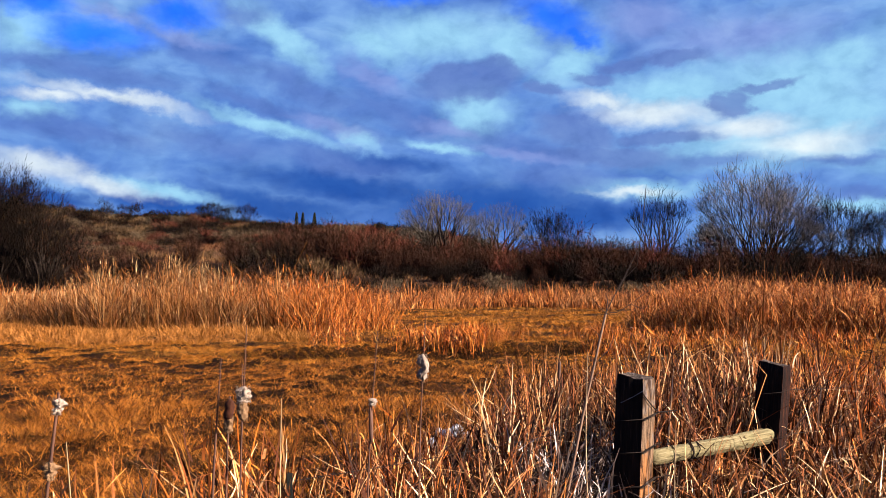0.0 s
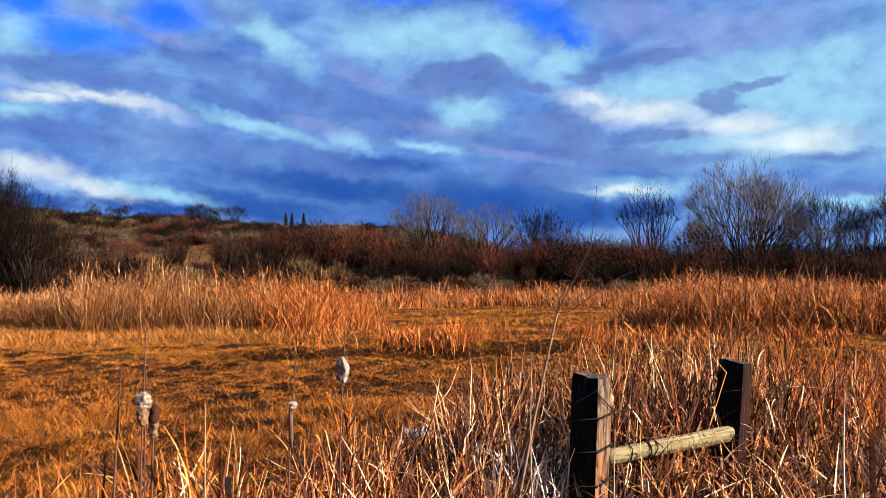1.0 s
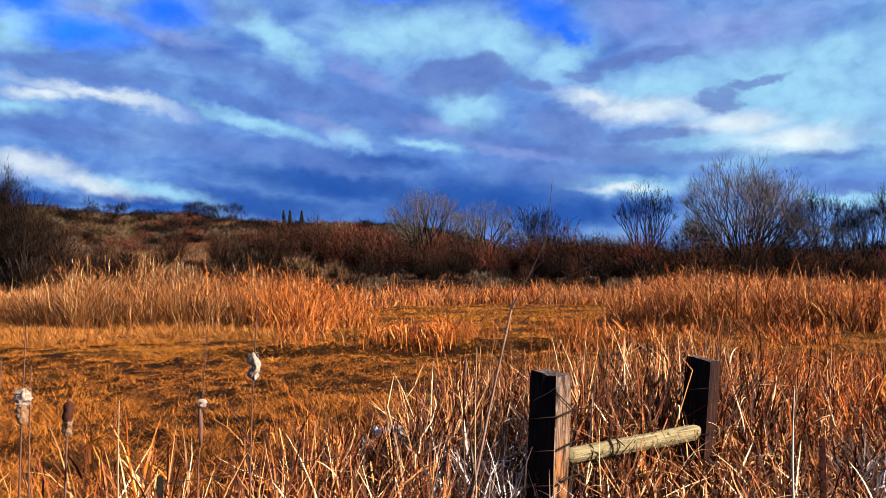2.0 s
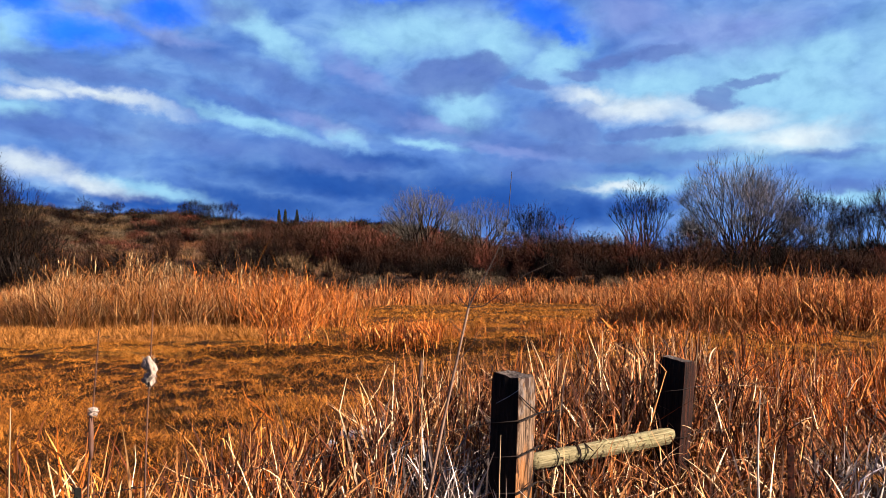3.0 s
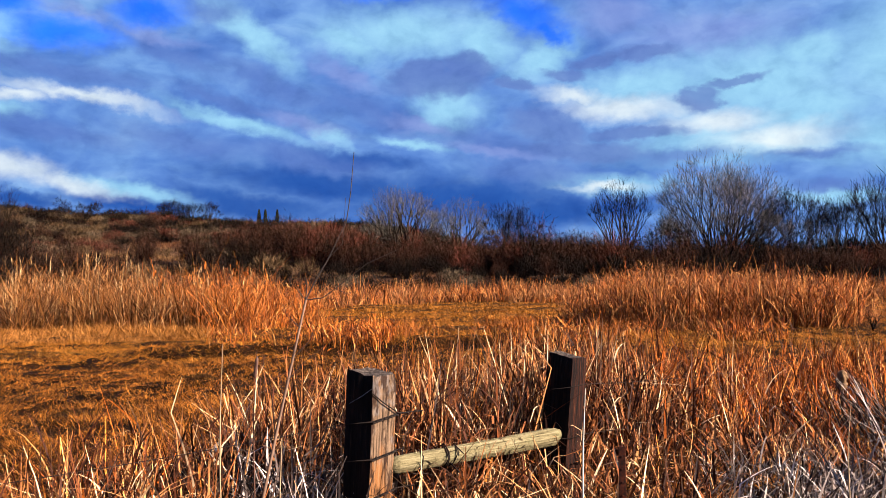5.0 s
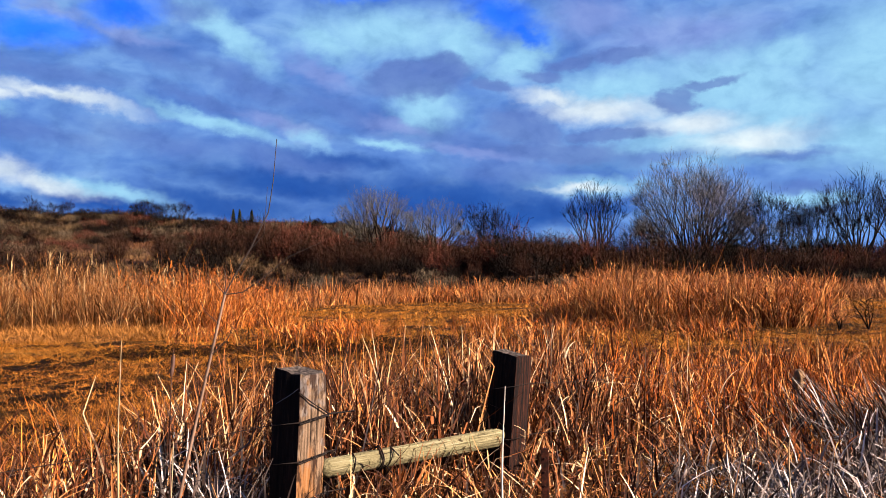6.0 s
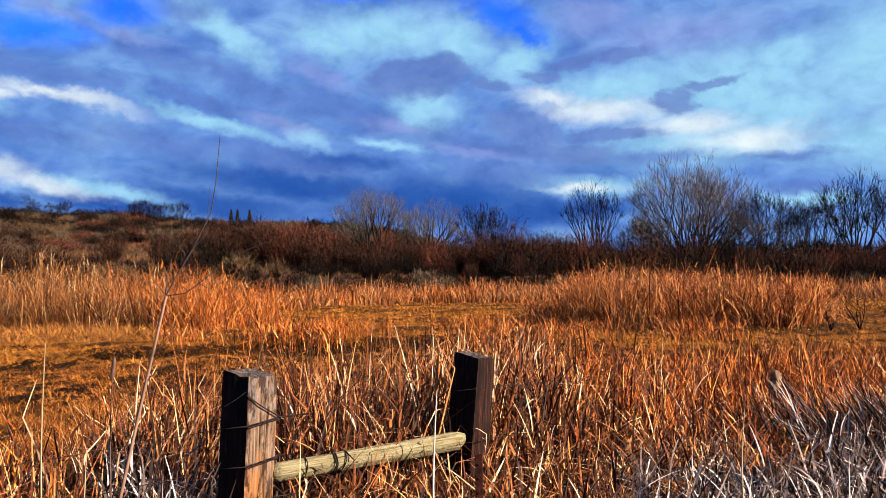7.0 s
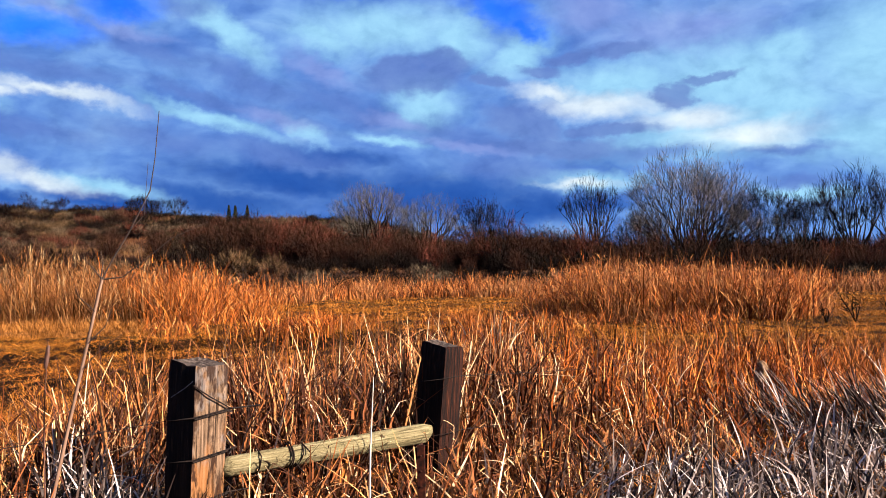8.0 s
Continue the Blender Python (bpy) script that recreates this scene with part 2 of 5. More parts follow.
M["twig_tan"] = material("twig_tan", barky((0.002, 0.0012, 0.0006), (0.115, 0.072, 0.036)), 0.95, 0.04)
M["twig_sage"] = material("twig_sage", barky((0.002, 0.0016, 0.001), (0.105, 0.078, 0.050)), 0.95, 0.04)
M["evergreen"] = material("evergreen", barky((0.004881, 0.006508, 0.004067), (0.01627, 0.0183, 0.01017)), 0.95, 0.04)


# ------------------------------------------------------------------ mesh tools
def mesh_of(name, verts, quads, mats, index=None, smooth=False):
    """A mesh from an array of points and an array of quads."""
    me = bpy.data.meshes.new(name)
    n, f = len(verts), len(quads)
    me.vertices.add(n)
    me.vertices.foreach_set("co", np.ascontiguousarray(verts, dtype=np.float32).ravel())
    me.loops.add(4 * f)
    me.loops.foreach_set("vertex_index", np.ascontiguousarray(quads, dtype=np.int32).ravel())
    me.polygons.add(f)
    me.polygons.foreach_set("loop_start", np.arange(0, 4 * f, 4, dtype=np.int32))
    me.polygons.foreach_set("loop_total", np.full(f, 4, dtype=np.int32))
    for m in mats if isinstance(mats, (list, tuple)) else [mats]:
        me.materials.append(m)
    if index is not None:
        me.polygons.foreach_set("material_index", np.ascontiguousarray(index, dtype=np.int32))
    if smooth:
        me.polygons.foreach_set("use_smooth", np.ones(f, dtype=bool))
    me.update(calc_edges=True)
    return me


def part(name, me, parent=None, label=""):
    ob = new(name, me)
    ob.parent = parent
    return tagged(ob, label)


def ribbons(rng, root, height, width, lean, bend, levels=5, kinked=0.0, kink=1.6, tip=0.15, az=None, floor=None):
    """Points and quads of blades that rise from root, lean and bend over; a share of them is snapped."""
    n = len(root)
    az = rng.uniform(0, 2 * np.pi, n) if az is None else az
    side = az + np.pi / 2 + rng.normal(0, 0.7, n)
    k_at = rng.integers(max(1, levels // 3), levels, n)
    snapped = rng.random(n) < kinked
    kink = kink * rng.uniform(0.4, 1.35, n) * np.where(rng.random(n) < 0.25, -1, 1)
    swerve = rng.normal(0, 0.35, n)
    pos = root.copy()
    rings = []
    for k in range(levels):
        s = k / (levels - 1)
        w = width * (1 - (1 - tip) * s ** 1.6) * 0.5
        off = np.stack([np.cos(side) * w, np.sin(side) * w, np.zeros(n)], 1)
        rings.append(np.stack([pos - off, pos + off], 1))
        th = lean + bend * s + np.where(snapped & (k + 1 >= k_at), kink, 0.0)
        step = height / (levels - 1)
        az = az + swerve / levels + np.where(snapped & (k + 1 == k_at), swerve * 2.0, 0.0)
        pos = pos + np.stack([np.cos(az) * np.sin(th) * step, np.sin(az) * np.sin(th) * step, np.cos(th) * step], 1)
        pos[:, 2] = np.maximum(pos[:, 2], (root[:, 2] if floor is None else floor) + 0.015)
    v = np.stack(rings, 1).reshape(-1, 3)
    base = (np.arange(n) * levels * 2)[:, None]
    quads = []
    for k in range(levels - 1):
        a = base + 2 * k
        quads.append(np.concatenate([a, a + 1, a + 3, a + 2], 1))
    return v, np.stack(quads, 1).reshape(-1, 4)


def tubes(segs, sides=3):
    """Points and quads of tapered tubes from rows p, q, r0, r1."""
    s = np.asarray(segs, dtype=float)
    p, q, r0, r1 = s[:, 0:3], s[:, 3:6], s[:, 6], s[:, 7]
    d = q - p
    d /= np.linalg.norm(d, axis=1, keepdims=True) + 1e-9
    ref = np.where(np.abs(d[:, 2:3]) < 0.9, np.array([[0.0, 0.0, 1.0]]), np.array([[1.0, 0.0, 0.0]]))
    u = np.cross(d, ref)
    u /= np.linalg.norm(u, axis=1, keepdims=True) + 1e-9
    w = np.cross(d, u)
    rings = []
    for c, r in ((p, r0), (q, r1)):
        for k in range(sides):
            a = 2 * np.pi * k / sides
            rings.append(c + (u * np.cos(a) + w * np.sin(a)) * r[:, None])
    v = np.stack(rings, 1).reshape(-1, 3)
    base = (np.arange(len(s)) * 2 * sides)[:, None]
    quads = [np.concatenate([base + k, base + (k + 1) % sides, base + sides + (k + 1) % sides, base + sides + k], 1) for k in range(sides)]
    return v, np.stack(quads, 1).reshape(-1, 4)


def strips(segs, seed=1):
    """Points and quads of thin flat twigs from rows p, q, r0, r1, each turned at random."""
    s = np.asarray(segs, dtype=float)
    p, q, r0, r1 = s[:, 0:3], s[:, 3:6], s[:, 6], s[:, 7]
    u = np.cross(q - p, np.random.default_rng(seed).normal(size=(len(s), 3)))
    u /= np.linalg.norm(u, axis=1, keepdims=True) + 1e-9
    v = np.stack([p - u * r0[:, None], p + u * r0[:, None], q + u * r1[:, None], q - u * r1[:, None]], 1).reshape(-1, 3)
    return v, np.arange(len(s) * 4).reshape(-1, 4)


def pipe(rows, sides=6):
    """Points and quads of one unbroken tube through rows p, q, r0, r1 that follow one another."""
    s = np.asarray(rows, dtype=float)
    c = np.concatenate([s[:1, 0:3], s[:, 3:6]])
    r = np.concatenate([s[:1, 6], s[:, 7]])
    d = np.gradient(c, axis=0)
    d /= np.linalg.norm(d, axis=1, keepdims=True) + 1e-9
    ref = np.array([1.0, 0.13, 0.0]) if abs(d[:, 2]).mean() > 0.5 else np.array([0.0, 0.13, 1.0])
    u = np.cross(d, ref)
    u /= np.linalg.norm(u, axis=1, keepdims=True) + 1e-9
    w = np.cross(d, u)
    a = 2 * np.pi * np.arange(sides) / sides
    v = (c[:, None] + (u[:, None] * np.cos(a)[None, :, None] + w[:, None] * np.sin(a)[None, :, None]) * r[:, None, None]).reshape(-1, 3)
    q = []
    for k in range(len(c) - 1):
        for j in range(sides):
            q.append((k * sides + j, k * sides + (j + 1) % sides, (k + 1) * sides + (j + 1) % sides, (k + 1) * sides + j))
    return v, np.array(q)


def merge(*pieces):
    vs, qs, n = [], [], 0
    for v, q in pieces:
        vs.append(v)
        qs.append(q + n)
        n += len(v)
    return np.concatenate(vs), np.concatenate(qs)


# ------------------------------------------------------------------ ground
def waves(x, y, size, seed):
    """Smooth bumps of about that size, between -1 and 1."""
    r = np.random.default_rng(seed)
    total = 0
    for k in range(6):
        a, ph, f = r.uniform(0, 2 * np.pi), r.uniform(0, 2 * np.pi), 2 * np.pi / size * r.uniform(0.6, 1.6)
        total = total + np.sin((x * np.cos(a) + y * np.sin(a)) * f + ph)
    return total / 3.2


def smooth(a, b, x):
    t = np.clip((x - a) / (b - a), 0, 1)
    return t * t * (3 - 2 * t)


def ground_height(x, y):
    x, y = np.asarray(x, dtype=float), np.asarray(y, dtype=float)
    ridge = np.interp(x, [-400, -84, -55, -32, -10, 12, 40, 400], [15.0, 16.2, 13.9, 12.6, 11.2, 7.8, 3.6, 3.2])
    hill = ridge * (0.35 * smooth(78, 110, y) + 0.65 * smooth(98, 168, y))
    hill = hill + smooth(80, 120, y) * (1 - smooth(300, 600, y)) * (0.7 * waves(x, y, 26, 5) * np.clip(ridge / 8, 0, 1))
    field = 0.05 * waves(x, y, 3.4, 1) + 0.08 * waves(x, y, 14, 2) + (0.05 * waves(x, y, 1.1, 3) + 0.03 * waves(x, y, 0.55, 4)) * (1 - smooth(20, 30, y))
    line = 20.6 + 0.03 * x + 0.5 * np.sin(x * 0.35)
    ditch = -0.42 * np.exp(-((y - line + 0.9) / 0.55) ** 2) + 0.15 * np.exp(-((y - line - 0.6) / 0.9) ** 2)
    near = smooth(1.0, 5.0, y)
    return (field * near + ditch * smooth(-6, -3.5, x) * (1 - smooth(2.5, 6, x))) * (1 - smooth(70, 90, y)) + hill


def spread(n, reach, dense):
    t = np.linspace(-1, 1, n)
    return reach * np.sinh(dense * t) / np.sinh(dense)


gx, gy = np.meshgrid(spread(300, 2500, 7.6), 14 + spread(340, 2500, 7.2), indexing="ij")
gv = np.stack([gx, gy, ground_height(gx, gy)], 2).reshape(-1, 3)
ii, jj = np.meshgrid(np.arange(299), np.arange(339), indexing="ij")
gb = (ii * 340 + jj).ravel()[:, None]
ground = new("ground", mesh_of("ground", gv, np.concatenate([gb, gb + 340, gb + 341, gb + 1], 1), M["soil"], smooth=True))
tagged(ground, "brown matted marsh meadow rising to a brushy hill", "ground", kind="structure")


# ------------------------------------------------------------------ grass and reeds
def wedge(rng, n, y0, y1, margin=2.5):
    """Points spread evenly over the ground ahead between two distances."""
    ys = np.sqrt(rng.uniform(y0 * y0, y1 * y1, n))
    xs = 0.6 + rng.uniform(-1, 1, n) * (0.60 * ys + margin)
    return xs, ys


BED_X = [-4.0, -2.7, -2.1, -1.5, -0.6, 0.3, 1.4, 2.6, 6.0, 16.0]
BED_Y = [2.6, 4.0, 5.6, 6.3, 7.2, 8.3, 9.4, 10.4, 12.2, 13.6]


def bed_depth(x, y):
    """How far a point lies inside the near reed bed (metres along y)."""
    return np.interp(x, BED_X, BED_Y) - y


def tussocks(rng, xs, ys, per, spread_r, height, width, levels=3, lean=(0.4, 1.3)):
    """Grass tussocks: blades that fan out from each centre."""
    n = len(xs)
    cx, cy = np.repeat(xs, per), np.repeat(ys, per)
    a, rr = rng.uniform(0, 2 * np.pi, n * per), spread_r * np.sqrt(rng.random(n * per))
    x, y = cx + np.cos(a) * rr, cy + np.sin(a) * rr
    root = np.stack([x, y, ground_height(x, y) - 0.01], 1)
    tall = np.repeat(rng.uniform(0.55, 1.25, n) * (1 + 0.45 * waves(xs, ys, 5.0, 11)), per)
    h = height * tall * rng.uniform(0.6, 1.2, n * per)
    return ribbons(rng, root, h, width * rng.uniform(0.7, 1.3, n * per), rng.uniform(*lean, n * per), rng.uniform(0.2, 1.3, n * per), levels, az=a + rng.normal(0, 0.5, n * per))


def stuff(name, geo, mat, label, category):
    ob = new(name, mesh_of(name, *geo, mat))
    return tagged(ob, label, category, kind="stuff")


def box_points(rng, n, x0, x1, y0, y1):
    return rng.uniform(x0, x1, n), rng.uniform(y0, y1, n)


rng = np.random.default_rng(3)
pieces = []
for y0, y1, count, per, sr, h, w, lv in ((2.6, 9, 9500, 20, 0.14, 0.15, 0.0048, 4), (9, 17, 17000, 15, 0.19, 0.11, 0.0075, 3),
                                         (17, 24, 14500, 12, 0.24, 0.14, 0.011, 2), (24, 34, 12000, 12, 0.36, 0.14, 0.015, 2), (34, 50, 12000, 10, 0.6, 0.18, 0.034, 2), (50, 74, 9000, 10, 0.8, 0.20, 0.045, 2)):
    xs, ys = wedge(rng, count, y0, y1)
    keep = (bed_depth(xs, ys) < 0.4) | (rng.random(count) < 0.35)
    dip = ys - (20.6 + 0.03 * xs + 0.5 * np.sin(xs * 0.35))
    keep &= ~((np.abs(dip + 0.9) < 0.45) & (xs > -4.5) & (xs < 4) & (rng.random(count) < 0.85))
    bare = waves(xs, ys, 0.6 if y0 < 17 else 1.5, 21) + 0.6 * waves(xs, ys, 3.5, 22) < (-0.58 if y0 < 9 else -0.9 if y0 < 17 else -1.1)
    pieces.append(tussocks(rng, xs[keep & ~bare], ys[keep & ~bare], per, sr, h, w, lv, (0.5, 1.6) if y0 < 17 else (0.9, 1.6)))
# taller tufts that arch outwards
xs, ys = wedge(rng, 1500, 3.0, 11)
keep = (bed_depth(xs, ys) < 0.2) & (waves(xs, ys, 2.6, 25) > -0.35)
pieces.insert(0, tussocks(rng, xs[keep], ys[keep], 60, 0.12, 0.22, 0.0046, 5, (0.5, 1.4)))
xs, ys = box_points(rng, 2600, -7, 8, -6, 3.4)
pieces.insert(1, tussocks(rng, xs, ys, 14, 0.2, 0.13, 0.007, 3, (0.7, 1.6)))
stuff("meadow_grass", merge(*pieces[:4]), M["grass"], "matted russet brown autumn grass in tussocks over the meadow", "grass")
stuff("far_meadow_grass", merge(*pieces[4:]), M["grass_far"], "golden autumn grass over the far meadow", "grass")


def reeds(rng, xs, ys, height, width, levels, lean, bend, kinked, kink=1.7):
    n = len(xs)
    root = np.stack([xs, ys, ground_height(xs, ys) - 0.02], 1)
    return ribbons(rng, root, height, width * rng.uniform(0.6, 1.3, n), np.abs(rng.normal(0, lean, n)), rng.uniform(0, bend, n), levels, kinked, kink)


def leaves(rng, xs, ys, low, high, length, width, lean=(0.3, 1.4), bend=1.2, kinked=0.4):
    """Leaves that spring from the stems between two heights and arch or hang every way."""
    n = len(xs)
    floor = ground_height(xs, ys)
    root = np.stack([xs, ys, floor + rng.uniform(low, high)], 1)
    return ribbons(rng, root, length * rng.uniform(0.5, 1.2, n), width * rng.uniform(0.6, 1.3, n), rng.uniform(*lean, n), rng.uniform(-0.3, bend, n), 6, kinked, 1.3, floor=floor)


def stand_edge(x):
    """Front edge of the tall stand, which recedes towards its far end."""
    return 29.6 + 0.8 * np.sin(x * 0.6) + 0.5 * np.sin(x * 1.7) + 0.8 * np.maximum(-9.5 - x, 0)


# longer pale grass at the edge of the tall stand
xs, ys = box_points(rng, 9000, -26, -4.5, 22.8, 43)
inside = (ys > 23.6 + 0.5 * np.sin(xs * 0.7)) & (ys < stand_edge(xs) + 0.6) & (xs < -6 + np.minimum(ys - 24, 6) * 0.5 + waves(xs, ys, 4, 24))
stuff("pale_grass", tussocks(rng, xs[inside], ys[inside], 14, 0.4, 0.40, 0.013, 3, (0.6, 1.6)), M["grass_gold"], "longer pale golden grass beside the tall reeds", "grass")

def sheaves(rng, xs, ys, top, per, radius, width, lean=(0.04, 0.8), bend=(0.3, 2.6), kinked=0.7):
    """Sheaves of long leaves that rise from each centre and arch over on all sides."""
    n = len(xs) * per
    a, rr = rng.uniform(0, 2 * np.pi, n), radius * np.sqrt(rng.random(n))
    x, y = np.repeat(xs, per) + np.cos(a) * rr, np.repeat(ys, per) + np.sin(a) * rr
    floor = ground_height(x, y)
    return ribbons(rng, np.stack([x, y, floor - 0.02], 1), np.repeat(top, per) * rng.uniform(0.5, 1.2, n), width * rng.uniform(0.6, 1.4, n), rng.uniform(*lean, n), rng.uniform(*bend, n), 6, kinked, 1.5, az=a + rng.normal(0, 0.6, n), floor=floor)


def plumes(rng, xs, ys, height):
    """Upright stems that end in a narrow feathery plume."""
    n = len(xs)
    root = np.stack([xs, ys, ground_height(xs, ys) - 0.02], 1)
    az, lean = rng.uniform(0, 2 * np.pi, n), np.abs(rng.normal(0, 0.10, n))
    stem = ribbons(rng, root, height, np.full(n, 0.012), lean, np.full(n, 0.1), 4, az=az)
    top = stem[0].reshape(n, 4, 2, 3)[:, -1].mean(1)
    tips = [stem]
    for k in range(3):
        tips.append(ribbons(rng, top - [0, 0, 0.10 * k], rng.uniform(0.16, 0.30, n), np.full(n, 0.020), rng.uniform(0.0, 0.45, n), rng.uniform(0.0, 0.9, n), 4))
    return merge(*tips)


# tall stand across the meadow, with a golden edge
xs, ys = box_points(rng, 6200, -29, -1.6, 28.4, 52)
edge = stand_edge(xs)
inside = (ys > edge) & (ys < edge + 5.4) & (xs < -3.0 + 0.7 * np.sin(ys)) & (waves(xs, ys, 1.1, 36) > -0.75)
xs, ys = xs[inside], ys[inside]
top = np.interp(xs, [-27, -19, -15.5, -13, -10.5, -7.6, -5.6, -4.0, -3], [1.0, 1.15, 1.4, 1.95, 2.2, 1.65, 1.95, 1.7, 1.2]) * (1 + 0.12 * waves(xs, ys, 3.0, 31) + 0.16 * waves(xs, ys, 0.9, 32))
tan = xs < -6.6 + 2.0 * waves(xs, ys, 4, 37)
for m, mat, lab in ((tan, "reed_tan", "tall stand of dry tan reeds across the meadow"), (~tan, "reed_orange", "tall stand of dry orange reeds across the meadow")):
    x, y, h = xs[m], ys[m], top[m]
    many = np.repeat(np.arange(len(x)), 17)
    fx, fy, fh = x[many] + rng.normal(0, 0.3, len(many)), y[many] + rng.normal(0, 0.3, len(many)), h[many]
    geo = merge(sheaves(rng, x, y, h * 1.2, 16, 0.30, 0.022), leaves(rng, fx, fy, fh * 0.25, fh * 0.98, 0.34, 0.022, (0.2, 2.2), 1.6))
    stuff("tall_reed_stand", geo, M[mat], lab, "reeds")
keep = rng.random(len(xs)) < np.interp(xs, [-29, -16, -10, -7, -3], [0.25, 0.36, 0.34, 0.12, 0.05])
stuff("reed_plumes", plumes(rng, xs[keep], ys[keep], top[keep] * rng.uniform(0.85, 1.12, keep.sum())), M["reed_plume"], "pale feathery plumes over the tall reeds", "reeds")

# rounded stand opposite
xs, ys = box_points(rng, 1900, 5.6, 17, 25.5, 36)
inside = (((xs - 11.35) / 4.95) ** 2 + ((ys - 31.2) / (4.6 + 0.5 * np.sin(xs))) ** 2 < 1) & (waves(xs, ys, 1.1, 38) > -0.8)
xs, ys = xs[inside], ys[inside]
top = np.interp(xs, [6.2, 7.4, 8.8, 11, 14, 16.4], [0.75, 1.25, 1.7, 1.7, 1.5, 1.15]) * (1 + 0.12 * waves(xs, ys, 2.5, 33) + 0.15 * waves(xs, ys, 0.9, 34))
many = np.repeat(np.arange(len(xs)), 15)
fx, fy, fh = xs[many] + rng.normal(0, 0.3, len(many)), ys[many] + rng.normal(0, 0.3, len(many)), top[many]
geo = merge(sheaves(rng, xs, ys, top * 1.2, 16, 0.30, 0.022), leaves(rng, fx, fy, fh * 0.2, fh * 0.95, 0.34, 0.022, (0.2, 2.2), 1.6))
stuff("round_reed_stand", geo, M["reed_russet"], "rounded stand of dry russet reeds on the meadow", "reeds")

# distant belt of reeds before the trees, nearer behind the tall stand
xs, ys = box_points(rng, 9000, -42, 52, 44, 72)
edge = 61.5 + 2.0 * np.sin(xs * 0.13 + 1) + 1.0 * np.sin(xs * 0.5) - 12.0 * (1 - smooth(-6.0, 0.5, xs))
inside = (ys > edge) & (ys < edge + 9)
xs, ys = xs[inside], ys[inside]
geo = sheaves(rng, xs, ys, np.interp(xs, [-8, 0, 4], [1.75, 1.8, 1.75]) * (1 + 0.18 * waves(xs, ys, 5, 35)), 11, 0.5, 0.045, (0.04, 0.6), (0.3, 2.2))
stuff("reed_belt", geo, M["reed_russet"], "low belt of dry reeds in front of the tree line", "reeds")

# bent reeds on the ditch bank
xs, ys = box_points(rng, 8000, -3.8, 9.5, 20.2, 23.6)
inside = rng.random(len(xs)) < np.clip(0.15 + 0.9 * waves(xs, ys, 3.2, 41), 0, 1)
xs, ys = xs[inside], ys[inside]
geo = merge(reeds(rng, xs, ys, rng.uniform(0.35, 0.75, len(xs)), 0.018, 5, 0.5, 1.2, 0.6, 1.2), leaves(rng, xs, ys, 0.05, 0.3, 0.4, 0.02))
stuff("ditch_reeds", geo, M["reed_orange"], "bent dry reeds along the shallow ditch", "reeds")

# dry grass on the hillside
ys = np.sqrt(rng.uniform(96 ** 2, 172 ** 2, 15000))
xs = rng.uniform(-0.62, 0.10, 15000) * ys
stuff("hill_grass", tussocks(rng, xs, ys, 7, 0.9, 0.55, 0.06, 2, (0.3, 1.3)), M["grass_hill"], "dry brown bunch grass over the hillside", "grass")

# near bed round the fence, in three tints
xs, ys = box_points(rng, 230000, -4.0, 15, 2.0, 15.0)
depth = bed_depth(xs, ys) + 0.35 * waves(xs, ys, 1.6, 51)
view = np.abs(xs - 0.7) < 0.62 * ys + 1.8
clump = waves(xs, ys, 0.9, 53)
inside = (depth > 0) & view & (((xs + 0.5) / 0.45) ** 2 + ((ys - 8.6) / 0.6) ** 2 > 1) & (rng.random(len(xs)) < np.clip(0.42 + 0.5 * clump, 0.14, 1) * np.interp(ys, [6, 10], [1, 0.65]) * np.interp(xs, [-2.6, -1.0, 0.2], [0.22, 0.34, 1.0]))
xs, ys = xs[inside], ys[inside]
grey = np.exp(-(((xs - 5.3) / 2.7) ** 2 + ((ys - 6.1) / 2.0) ** 2)) + 0.8 * np.exp(-(((xs - 0.3) / 0.8) ** 2 + ((ys - 5.6) / 1.0) ** 2)) + 0.25 * waves(xs, ys, 1.7, 55)
far_side = smooth(2.6, 4.6, xs) + smooth(7.6, 10.0, ys) + 0.6 * (1 - smooth(-0.6, 0.2, xs)) - 0.95
pick = np.where(grey > 0.45, 2, np.where(waves(xs, ys, 2.2, 57) * 0.7 + far_side + rng.normal(0, 0.5, len(xs)) > 0.15, 1, 0))
fall = np.interp(xs, [-4, -2.2, -1.5, 0, 2, 6, 14], [0.45, 0.62, 0.76, 0.86, 0.92, 0.86, 0.84])
before = 5.95 + (xs - 0.79) * 0.82 - ys
fall = fall * (1 - 0.22 * smooth(4.6, 6.6, ys) * (1 - smooth(-0.5, 0.0, xs)))
fall = fall * (1 - 0.12 * smooth(9, 11, ys))
fall = fall * (1 - 0.74 * smooth(-0.30, 0.15, before) * smooth(-0.3, 0.45, xs))
